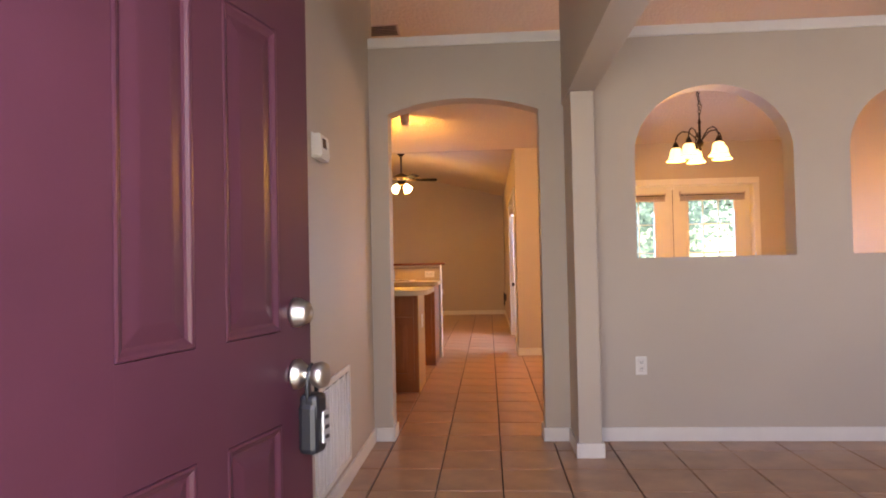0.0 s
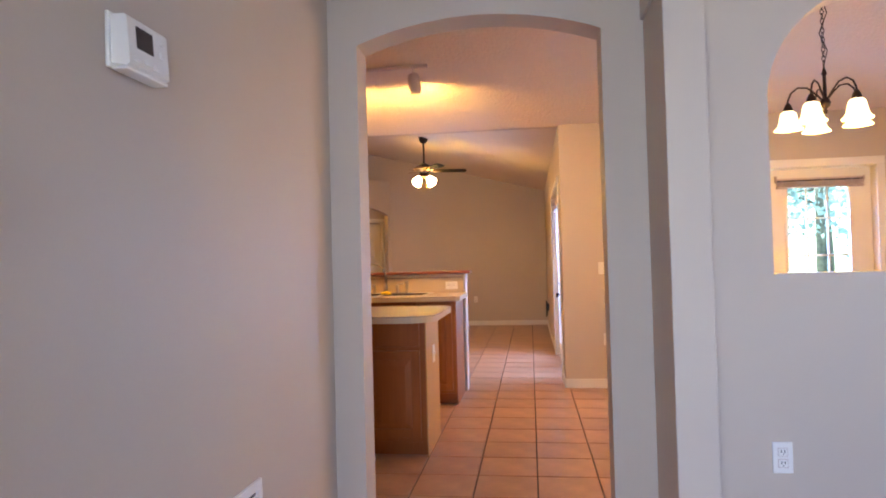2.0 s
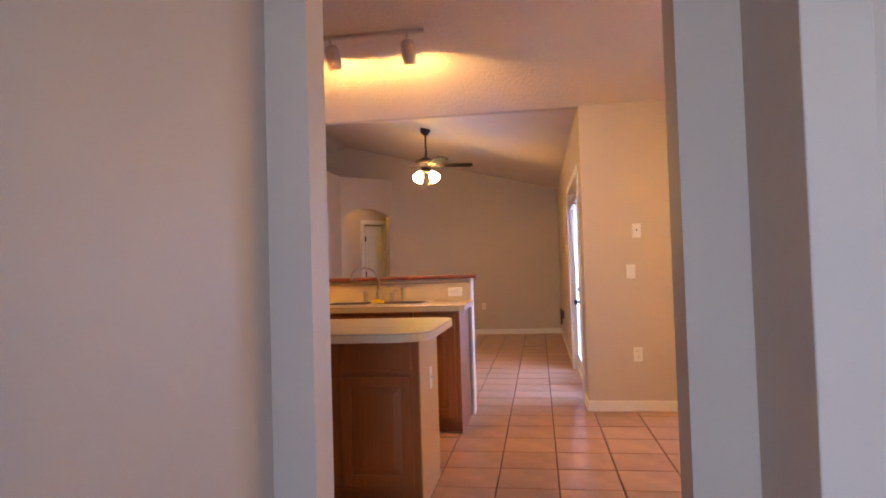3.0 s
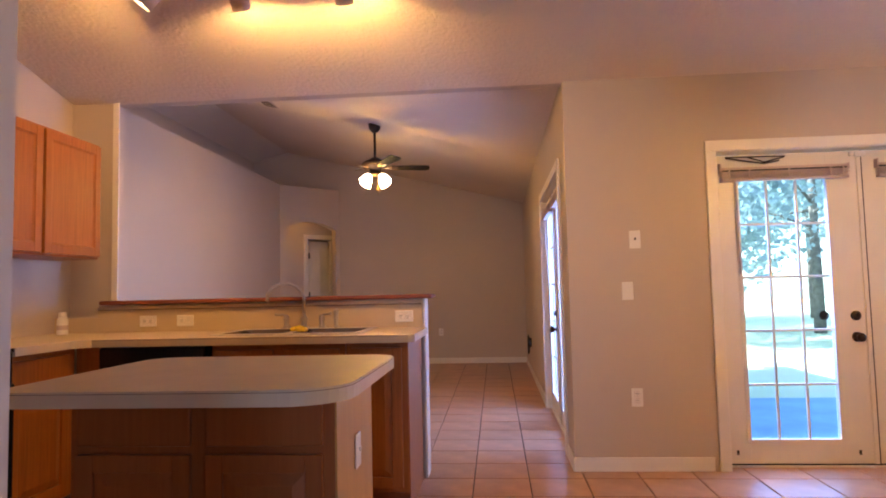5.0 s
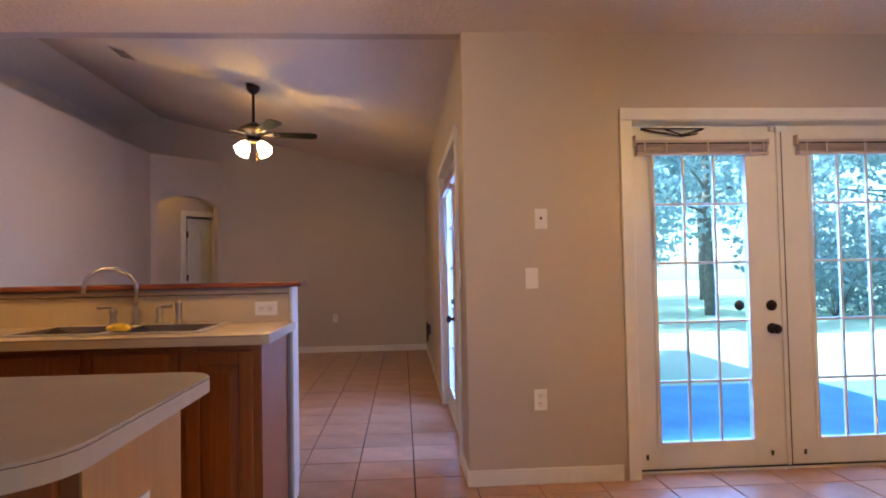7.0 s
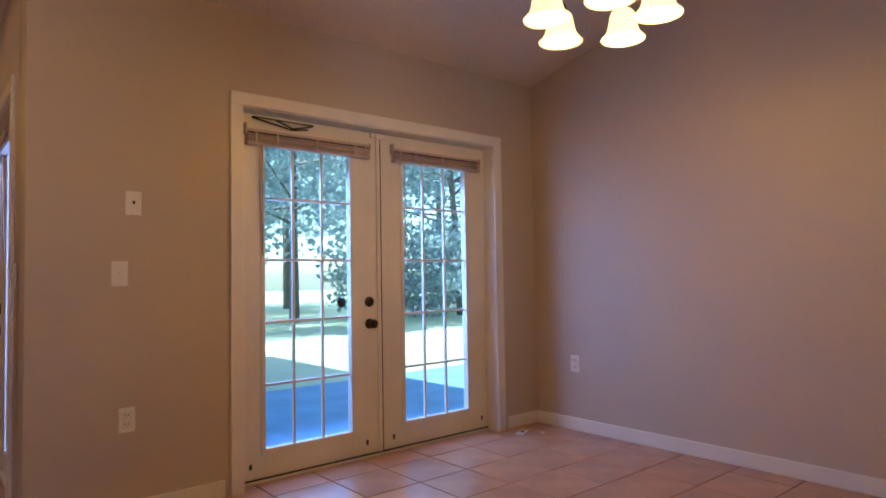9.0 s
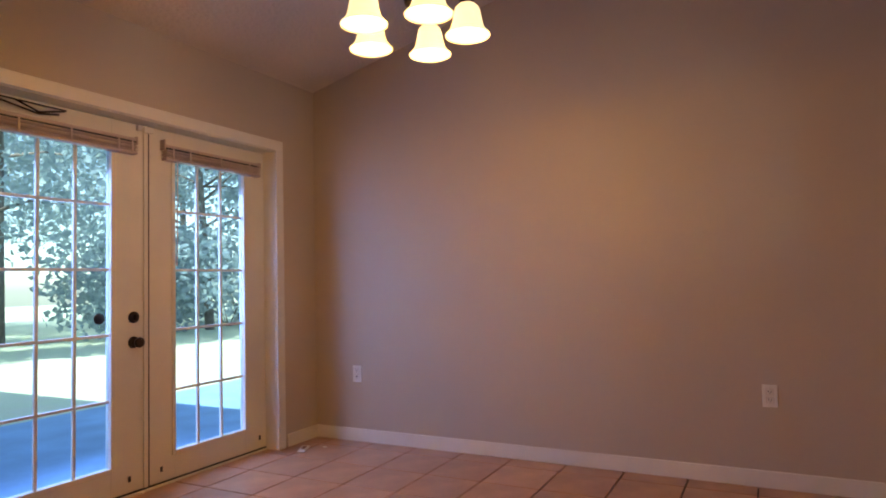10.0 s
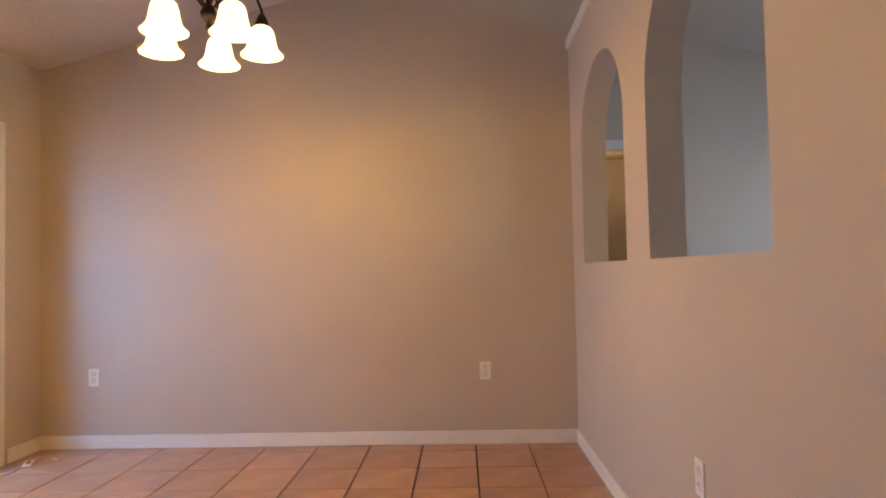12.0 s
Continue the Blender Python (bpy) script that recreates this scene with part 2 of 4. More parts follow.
def main_ceil(y):
    top = EAVE + 0.247 * (YN - RIDGE_Y)
    return EAVE + 0.247 * (YN - y) if y > RIDGE_Y else top - 0.25 * (RIDGE_Y - y)


def fam_ceil(x):
    return 2.58 + 0.25 * (0.49 - x) if x > -3.4 else 2.58 + 0.25 * 3.89 - 0.25 * (-3.4 - x)


# walls
bm = wall_bm([(0.78, RIDGE_Y, -0.1, -0.1, main_ceil(0.78) + .05, main_ceil(RIDGE_Y) + .05), (RIDGE_Y, YA, -0.1, -0.1, main_ceil(RIDGE_Y) + .05, main_ceil(YA) + .05)], XF - 0.14, XF, "y")
struct("wall_foyer", bm, WALL, "warm grey painted foyer wall", "wall")

runs = [(XF, -0.487, -0.1, -0.1, CAP, CAP)]
runs += [(a, b, za, zb, CAP, CAP) for a, b, za, zb in arch(-0.487, 0.495, 2.135, 0.09)]
runs += [(0.495, 1.10, -0.1, -0.1, CAP, CAP)]
for a0, b0 in ((1.10, 2.08), (2.42, 3.40)):
    runs += [(a0, b0, -0.1, -0.1, 1.158, 1.158)]
    runs += [(a, b, za, zb, CAP, CAP) for a, b, za, zb in arch(a0, b0, 1.82, 0.43, 24)]
    if a0 < 2:
        runs += [(2.08, 2.42, -0.1, -0.1, CAP, CAP)]
runs += [(3.40, XD, -0.1, -0.1, CAP, CAP)]
struct("wall_partition", wall_bm(runs, YA, YB, "x"), WALL, "warm grey partition wall with an arched doorway and two arched openings", "wall")
t0 = main_ceil(YB) + 0.05
struct("wall_kitchen_south", wall_bm([(XK, XF, -0.1, -0.1, t0, t0)], YA, YB, "x"), WALL, "warm grey kitchen wall", "wall")
struct("wall_front_room_north", wall_bm([(XD, XE, -0.1, -0.1, t0, t0)], YA, YB, "x"), WALL, "warm grey front room wall", "wall")
bm = B(XF, XD, YA - 0.016, YB + 0.016, CAP - 0.012, CAP + 0.055, 0.006)
struct("trim_partition_cap", bm, TRIM, "white painted cap on the partition wall", "trim")

e = main_ceil(YN)
runs = [(YB, YN, -0.1, -0.1, main_ceil(YB) + .05, e + .05)]
struct("wall_dining_east", wall_bm(runs, XD, XD + 0.15, "y"), WALL, "warm grey painted dining room wall", "wall")
runs = [(0.505, 1.44, -0.1, -0.1, e + .03, e + .03), (1.44, 3.36, 2.045, 2.045, e + .03, e + .03), (3.36, XD + 0.15, -0.1, -0.1, e + .03, e + .03)]
struct("wall_garden", wall_bm(runs, YN, YN + 0.24, "x"), WALL, "warm grey garden wall with a double door opening", "wall")
runs = [(8.40, 8.60, -0.1, -0.1, 2.7, 2.7), (8.60, 10.40, 2.045, 2.045, 2.7, 2.7), (10.40, YT, -0.1, -0.1, 2.7, 2.7)]
struct("wall_family_east", wall_bm(runs, 0.505, 0.69, "y"), WALL, "warm grey family room wall with a double door opening", "wall")
runs = [(-4.1, -3.4, 2.80, 2.80, fam_ceil(-4.1) + .05, fam_ceil(-3.4) + .05), (-3.4, -2.53, 2.80, 2.80, fam_ceil(-3.4) + .05, fam_ceil(-2.53) + .05), (-2.53, 0.69, -0.1, -0.1, fam_ceil(-2.53) + .05, fam_ceil(0.69) + .05)]
struct("wall_family_north", wall_bm(runs, YT, YT + 0.15, "x"), WALL, "warm grey far wall of the family room", "wall")
struct("wall_family_west", wall_bm([(8.2, YT, -0.1, -0.1, 3.6, 3.6)], -4.15, -3.98, "y"), WALL, "warm grey upper wall behind the plant shelf", "wall")
runs = [(-3.98, -3.4, -0.1, -0.1, fam_ceil(-3.98) + .05, fam_ceil(-3.4) + .05), (-3.4, -2.615, -0.1, -0.1, fam_ceil(-3.4) + .05, fam_ceil(-2.615) + .05),
        (-2.615, 0.505, EAVE, EAVE, fam_ceil(-2.615) + .05, fam_ceil(0.505) + .05)]
struct("wall_kitchen_north", wall_bm(runs, YN, YN + 0.12, "x"), WALL, "warm grey wall with a wide opening over the sink", "wall")
struct("wall_kitchen_west", wall_bm([(YB, YN, -0.1, -0.1, main_ceil(YB) + .05, e + .05)], XK - 0.15, XK, "y"), WALL, "warm grey kitchen wall", "wall")
struct("wall_half", B(-2.615, -0.44, 8.06, 8.20, -0.1, 1.124), WALL, "half wall between kitchen and family room", "wall")

# plant shelf block of the family room, with the angled corner and its arched doorway
struct("wall_shelf", wall_bm([(8.32, 13.57, -0.1, -0.1, 2.88, 2.88)], -3.40, -3.28, "y"), WALL, "warm grey wall below the plant shelf", "wall")
DIAG = Matrix.Translation((-3.28, 13.57, 0)) @ Matrix.Rotation(radians(45), 4, "Z")
runs = [(0.0, 0.10, -0.1, -0.1, 2.88, 2.88)] + [(a, b, za, zb, 2.88, 2.88) for a, b, za, zb in arch(0.10, 0.99, 2.20, 0.13)] + [(0.99, 1.065, -0.1, -0.1, 2.88, 2.88)]
bm = wall_bm(runs, 0.0, 0.12, "x")
bmesh.ops.transform(bm, matrix=DIAG, verts=bm.verts[:])
struct("wall_angled", bm, WALL, "angled corner wall with an arched doorway", "wall")
bm = prism(bmesh.new(), [(-3.98, 8.32), (-3.285, 8.32), (-3.285, 13.575), (-2.54, YT), (-2.0, YT + 0.4), (-2.0, 15.8), (-3.98, 15.8)], 2.80, 2.876)
struct("ceiling_shelf", bm, WALL, "plant shelf ledge", "shelf")

# foyer side of the front room
struct("wall_pilaster", B(0.655, 0.79, 4.15, YA, -0.1, 2.15, 0.004), WALL, "warm grey pilaster at the foyer opening", "pilaster")
runs = [(YS, RIDGE_Y, 2.152, 2.152, main_ceil(YS) + .05, main_ceil(RIDGE_Y) + .05), (RIDGE_Y, YA, 2.152, 2.152, main_ceil(RIDGE_Y) + .05, main_ceil(YA) + .05)]
struct("wall_header", wall_bm(runs, 0.645, 0.80, "y"), WALL, "dropped header beam over the foyer opening", "beam")
runs = [(XF - 0.14, -0.53, -0.1, -0.1, 2.85, 2.85), (-0.53, 0.53, 2.07, 2.07, 2.85, 2.85), (0.53, 2.85, -0.1, -0.1, 2.85, 2.85),
        (2.85, 4.65, -0.1, -0.1, 0.85, 0.85), (2.85, 4.65, 2.15, 2.15, 2.85, 2.85), (4.65, XE + 0.15, -0.1, -0.1, 2.85, 2.85)]
struct("wall_front", wall_bm(runs, 0.78, YS, "x"), WALL, "front wall with the entrance and a window", "wall")
runs = [(0.78, 3.2, -0.1, -0.1, main_ceil(0.78) + .05, main_ceil(3.2) + .05), (3.2, 3.45, -0.1, -0.1, main_ceil(3.2) + .05, main_ceil(3.45)), (3.45, 4.3, 2.24, 2.24, main_ceil(3.45) + .05, main_ceil(4.2)), (4.3, YB, -0.1, -0.1, main_ceil(4.2), main_ceil(YB))]
struct("wall_front_room_east", wall_bm(runs, XE, XE + 0.14, "y"), WALL, "warm grey front room wall with a hall opening", "wall")
bm = box(box(box(bmesh.new(), XE + 0.14, 7.2, 3.06, 3.2, -0.1, 2.5), XE + 0.14, 7.2, 4.3, 4.44, -0.1, 2.5), 7.2, 7.34, 3.06, 4.44, -0.1, 2.5)
struct("wall_hall", bm, WALL, "warm grey side hall walls", "wall")
lamp("hall_lamp", "POINT", pose(6.5, 3.75, 2.25), 0.9, (1.0, 0.68, 0.40), 0.08)
struct("ceiling_hall", B(XE + 0.14, 7.34, 3.06, 4.44, 2.42, 2.52), CEIL, "side hall ceiling", "ceiling")
struct("trim_hall_head", B(XE - 0.02, XE + 0.005, 3.40, 4.35, 2.235, 2.325, 0.004), TRIM, "white trim over the hall opening", "trim")

# ceilings
def slab(name, pts, a0, a1, axis, th=0.16, material=CEIL, label="textured off-white vaulted ceiling"):
    low = list(pts)
    return struct(name, prism(bmesh.new(), low + [(p, z + th) for p, z in low[::-1]], a0, a1, axis), material, label, "ceiling")


slab("ceiling_main", [(0.3, main_ceil(0.3)), (RIDGE_Y, main_ceil(RIDGE_Y)), (YN + 0.02, main_ceil(YN + 0.02))], XK - 0.15, XE + 0.15, "x")
struct("wall_hall_back", box(box(B(-4.15, -1.9, 15.7, 15.85, -0.1, 2.9), -4.15, -3.98, YT, 15.7, -0.1, 2.9), -2.05, -1.9, YT + 0.15, 15.7, -0.1, 2.9), WALL, "bedroom hall walls", "wall")
slab("ceiling_family", [(-4.15, fam_ceil(-4.15)), (-3.4, fam_ceil(-3.4)), (0.69, fam_ceil(0.69))], YN + 0.115, YT + 0.15, "y", label="textured vaulted family room ceiling")
struct("roof_eave_garden", prism(bmesh.new(), [(YN + 0.02, 2.60), (8.85, 2.44), (8.85, 2.60), (YN + 0.02, 2.78)], 0.69, XE + 0.5, "x"), ROOF, "shingled eave over the garden doors", "roof")
struct("roof_eave_family", prism(bmesh.new(), [(0.69, 2.62), (1.15, 2.46), (1.15, 2.62), (0.69, 2.80)], YN + 0.65, YT + 0.5, "y"), ROOF, "shingled eave along the family room", "roof")
struct("roof_porch", B(-2.5, 5.8, -1.6, 0.25, 2.6, 2.75), STUCCO, "plain porch roof before the entrance", "roof")

# ground and outside floor
struct("ground", B(-60, 60, -60, 60, -0.6, -0.16), GRASS, "lawn running to the trees", "ground")
struct("pavement_porch", B(-2.5, 5.8, -1.6, 0.85, -0.14, -0.03), CONC_BLUED, "concrete porch slab", "pavement")
struct("pavement_patio", B(0.70, 9.0, 8.45, 11.2, -0.15, -0.06, 0.01), CONC_BLUED, "concrete patio slab with blue skylit shade in its colour", "pavement")
floor = struct("floor", box(box(box(box(B(-0.75, XE + 0.14, 0.78, 4.50, -0.10, -0.012), XE + 0.14, 7.3, 3.1, 4.44, -0.10, -0.012), XK - 0.15, XD + 0.15, 4.50, 8.20, -0.10, -0.012), -4.0, 3.8, 8.20, 8.44, -0.10, -0.012), -4.0, 0.69, 8.44, 15.8, -0.10, -0.012), GROUT, "terracotta tiled floor with dark grout", "floor")


# baseboards
def base(x0, x1, y0, y1, h=0.088):
    bm = B(x0, x1, y0, y1, 0.0, h, 0.004)
    return struct("baseboard", bm, TRIM, "white painted baseboard", "baseboard")


T = 0.014
base(XF, XF + T, 1.05, YA)
base(XF + T, -0.487, YA - T, YA)
base(-0.487, -0.487 + T, YA - T, YB + T)
base(0.495 - T, 0.495, YA - T, YB + T)
base(0.495, 0.655, YA - T, YA)
base(0.655 - T, 0.655, 4.15 - T, YA - T)
base(0.655, 0.79, 4.15 - T, 4.15)
base(0.79, 0.79 + T, 4.15 - T, YA - T)
base(0.79 + T, XE, YA - T, YA)
base(0.495, XD, YB, YB + T)
base(XD - T, XD, YB + T, YN)
base(0.505, 1.37, YN - T, YN)
base(3.43, XD - T, YN - T, YN)
base(0.505 - T, 0.505, YN - T, 8.53)
base(0.505 - T, 0.505, 10.47, YT - T)
base(-2.53, 0.505, YT - T, YT)
base(-0.44, -0.44 + T, 8.06 - T, 8.20)


SEAM = mat("laminate_seam", (0.10, 0.055, 0.03), 0.6, bump=0)


# ---- doors ----
def panel_bm(a, b, c, d, raised=True):
    """A door's field between its rails: raised, or flat and set back."""
    bm = bmesh.new()
    i = min(0.04, (b - a) * 0.28, (d - c) * 0.28) if raised else 0.012
    y0, y1 = (0.012, 0.003) if raised else (0.004, 0.011)
    lo = [bm.verts.new(p) for p in ((a, y0, c), (b, y0, c), (b, y0, d), (a, y0, d))]
    hi = [bm.verts.new(p) for p in ((a + i, y1, c + i), (b - i, y1, c + i), (b - i, y1, d - i), (a + i, y1, d - i))]
    bk = [bm.verts.new(p) for p in ((a, 0.016, c), (b, 0.016, c), (b, 0.016, d), (a, 0.016, d))]
    bm.faces.new(hi)
    bm.faces.new(bk[::-1])
    for r0, r1 in ((lo, hi), (bk, lo)):
        for k in range(4):
            bm.faces.new((r0[k], r0[(k + 1) % 4], r1[(k + 1) % 4], r1[k]))
    bmesh.ops.recalc_face_normals(bm, faces=bm.faces[:])
    return bm


def raised_door(parent, w, h, material, m, th=0.02, rail=0.055, raised=True):
    """A framed door in its own plane: x across, z up, face at y = 0 towards -y."""
    ob = part("cabinet_door", panel_bm(rail, w - rail, rail, h - rail, raised), material, parent, m=m)
    part("stile", B(0, rail, 0, th, 0, h, 0.003), material, ob)
    part("stile", B(w - rail, w, 0, th, 0, h, 0.003), material, ob)
    part("rail", B(rail, w - rail, 0.0008, th, 0, rail, 0.002), material, ob)
    part("rail", B(rail, w - rail, 0.0008, th, h - rail, h, 0.002), material, ob)
    return ob


def french_leaf(parent, w, h, m, glass_w, z0, z1, knob_x=None, shift=0.0):
    """A glazed door leaf, fifteen panes; face at y = 0 towards -y."""
    gx0, gx1 = (w - glass_w) / 2 + shift, (w + glass_w) / 2 + shift
    bm = bmesh.new()
    box(bm, 0, gx0, 0, 0.044, 0, h, 0.002)
    box(bm, gx1, w, 0, 0.044, 0, h, 0.002)
    box(bm, gx0, gx1, 0.0005, 0.0435, 0, z0)
    box(bm, gx0, gx1, 0.0005, 0.0435, z1, h)
    leaf = part("door_leaf", bm, DOORW, parent, m=m)
    f = 0.022
    bm = bmesh.new()
    box(bm, gx0 - f, gx0 + 0.004, -0.008, 0.004, z0 - f, z1 + f, 0.003)
    box(bm, gx1 - 0.004, gx1 + f, -0.008, 0.004, z0 - f, z1 + f, 0.003)
    box(bm, gx0 + 0.004, gx1 - 0.004, -0.0075, 0.004, z0 - f, z0 + 0.004, 0.003)
    box(bm, gx0 + 0.004, gx1 - 0.004, -0.0075, 0.004, z1 - 0.004, z1 + f, 0.003)
    part("glazing_bead", bm, DOORW, leaf)
    for i in (1, 2):
        x = gx0 + glass_w * i / 3
        part("muntin", B(x - 0.0075, x + 0.0075, 0.012, 0.032, z0, z1, 0.003), DOORW, leaf)
    for i in range(1, 5):
        z = z0 + (z1 - z0) * i / 5
        part("muntin", B(gx0, gx1, 0.0135, 0.0305, z - 0.0075, z + 0.0075, 0.003), DOORW, leaf)
    pane = mesh_of("pane", B(0.0, glass_w / 3, 0.020, 0.024, 0.0, (z1 - z0) / 5), GLASS)
    for i in range(3):
        for j in range(5):
            p = new("pane", pane)
            p.parent = leaf
            p.location = (gx0 + glass_w * i / 3, 0, z0 + (z1 - z0) * j / 5)
            p.visible_shadow = False
    if knob_x is not None:
        k = bmesh.new()
        R = Matrix.Rotation(radians(90), 4, "X")
        lathe(k, [(0, 0), (0.032, 0), (0.032, 0.006), (0.02, 0.010), (0.011, 0.016), (0.011, 0.034), (0.024, 0.040), (0.029, 0.052), (0.025, 0.064), (0.010, 0.070), (0, 0.070)], Matrix.Translation((knob_x, 0, 0.797)) @ R)
        part("knob", k, BRONZE, leaf, "dark bronze knob")
        k = bmesh.new()
        lathe(k, [(0, 0), (0.032, 0), (0.032, 0.008), (0.026, 0.014), (0, 0.014)], Matrix.Translation((knob_x, 0, 0.932)) @ R)
        box(k, knob_x - 0.006, knob_x + 0.006, -0.032, -0.012, 0.915, 0.949, 0.003)
        part("deadbolt", k, BRONZE, leaf, "dark bronze deadbolt")
    return leaf


def blind(parent_m, w, label):
    """A raised mini blind: headrail, stacked slats, bottom rail."""
    ob = thing("window_blind", None, None, label, "window blind", parent_m, group="raised blinds on the garden doors")
    part("headrail", B(0.004, w - 0.004, -0.040, 0.0, 0.060, 0.078, 0.004), BLIND, ob)
    # Solid dark strip drawn in for the shade between headrail and slats.
    part("rail_shade", B(0.010, w - 0.010, -0.036, -0.004, 0.0525, 0.0600), SLOT, ob, "dark strip for the shade under the headrail")
    part("bracket", B(-0.006, 0.004, -0.040, 0.0, 0.044, 0.105, 0.002), BLIND, ob)
    part("bracket", B(w - 0.004, w + 0.006, -0.040, 0.0, 0.044, 0.085, 0.002), BLIND, ob)
    for i in range(9):
        o = 0.005 * math.sin(i * 2.1)
        tilt = Matrix.Translation((0, -0.022, 0.0075 + i * 0.0052)) @ Matrix.Rotation(radians(7 * math.sin(i * 1.7)), 4, "X")
        part("slat", B(0.006 + o, w - 0.006 + o, -0.024 - abs(o), 0.020, -0.0016, 0.0016, m=tilt), BLIND, ob)
    part("bottom_rail", B(0.002, w - 0.002, -0.046, -0.001, -0.014, 0.003, 0.004), BLIND, ob)
    for x in (w * 0.06, w * 0.22, w * 0.53, w * 0.85, w * 0.95):
        part("ladder_tape", B(x - 0.005, x + 0.005, -0.0535, -0.0505, -0.014, 0.056), BLIND, ob)
    part("wand", tube(bmesh.new(), [(0.09, -0.03, 0.03), (0.095, -0.025, -0.25), (0.10, -0.012, -0.62)], 0.004), BLIND, ob)
    return ob


def casing(parent, a, b, top, th=0.018, w=0.07):
    part("door_casing", B(a - w, a, -th, 0, 0.0, top, 0.004), TRIM, parent)
    part("door_casing", B(b, b + w, -th, 0, 0.0, top, 0.004), TRIM, parent)
    part("door_casing", B(a - w, b + w, -th, 0, top, top + w, 0.004), TRIM, parent)


def french_doors(name, m, width, depth, label, wall=0.24, knob=True):
    """A pair of glazed doors; m: wall face, x along the wall from the opening's start, -y into the room; depth: how far the leaves stand back."""
    ob = tagged(new(name), label, "door", kind="structure")
    ob.empty_display_size = 0.05
    ob.matrix_world = m
    casing(ob, 0.03, width - 0.03, 2.03)
    part("jamb", B(-0.0, 0.03, 0.001, wall, 0, 2.045), DOORW, ob)
    part("jamb", B(width - 0.03, width, 0.001, wall, 0, 2.045), DOORW, ob)
    part("head_jamb", B(0.03, width - 0.03, 0.001, wall, 2.026, 2.045), DOORW, ob)
    part("threshold", B(0.0, width, depth - 0.015, wall, -0.05, 0.010, 0.003), DOORW, ob)
    lw = (width - 0.06) / 2 - 0.003
    french_leaf(ob, lw, 2.0, pose(0.032, depth, 0.02), 0.56, 0.150, 1.885, lw - 0.075 if knob else None, -0.022)
    french_leaf(ob, lw, 2.0, pose(0.034 + lw + 0.003, depth, 0.02), 0.55, 0.150, 1.885)
    part("astragal", B(width / 2 - 0.018, width / 2 + 0.012, depth - 0.012, depth - 0.001, 0.02, 2.02, 0.003), DOORW, ob)
    return ob


gd = french_doors("door_garden", pose(1.44, YN, 0), 1.92, 0.10, "pair of closed white glazed garden doors with dark bronze knobs")
blind(pose(1.52, YN + 0.098, 1.855), 0.80, "beige raised mini blind hung on a glazed garden door")
blind(pose(2.50, YN + 0.098, 1.855), 0.76, "beige raised mini blind hung on a glazed garden door")
FAM = pose(0.505, 10.40, 0, 0, 0, -90)
fd = french_doors("door_family", FAM, 1.80, 0.05, "pair of closed white glazed family room doors", wall=0.185)
for x in (0.08, 0.955):
    blind(FAM @ pose(x, 0.048, 1.855), 0.76, "beige raised mini blind hung on a family room door")
# Dark strips laid in for the shade under and between the door leaves.
part("sweep_shade", B(0.032, 1.888, 0.094, 0.099, 0.011, 0.021), SLOT, gd)
part("stile_shade", B(0.968, 0.974, 0.086, 0.0985, 0.021, 2.018), SLOT, gd)
# bare bracket left above the blind, latch at the meeting stiles, screw scars on the bottom rails
bm = tube(bmesh.new(), [(1.56, 8.2850, 2.000), (1.68, 8.2750, 1.975), (1.80, 8.2750, 1.955), (1.90, 8.2800, 1.972)], 0.0048)
tube(bm, [(1.70, 8.2800, 2.000), (1.80, 8.2700, 1.962), (1.93, 8.2800, 1.995)], 0.005)
tube(bm, [(1.56, 8.2820, 2.003), (1.94, 8.2820, 2.000)], 0.004)
thing("curtain_bracket", bm, BRONZE, "thin dark bent rod above the garden door blind", "bracket")
bm = box(B(2.34, 2.44, 8.2780, 8.3000, 1.985, 2.015, 0.003), 2.365, 2.415, 8.2600, 8.2785, 1.975, 2.006, 0.003)
thing("door_latch", bm, PLASTIC, "white surface latch at the head of the garden doors", "latch")
R90 = Matrix.Rotation(radians(90), 4, "X")
thing("round_sticker", lathe(bmesh.new(), [(0, 0), (0.03, 0), (0.03, 0.002), (0, 0.002)], Matrix.Translation((2.14, 8.3210, 0.955)) @ R90), GREYP, "dark round sticker stuck on the door glass", "sticker")
for x in (1.55, 2.30, 2.50, 3.27):
    thing("door_stop_hole", B(x - 0.008, x + 0.008, 8.2960, 8.2998, 0.075, 0.105, 0.001), SLOT, "small dark bracket screwed to the door's bottom rail", "bracket", group="small brackets on the garden doors")


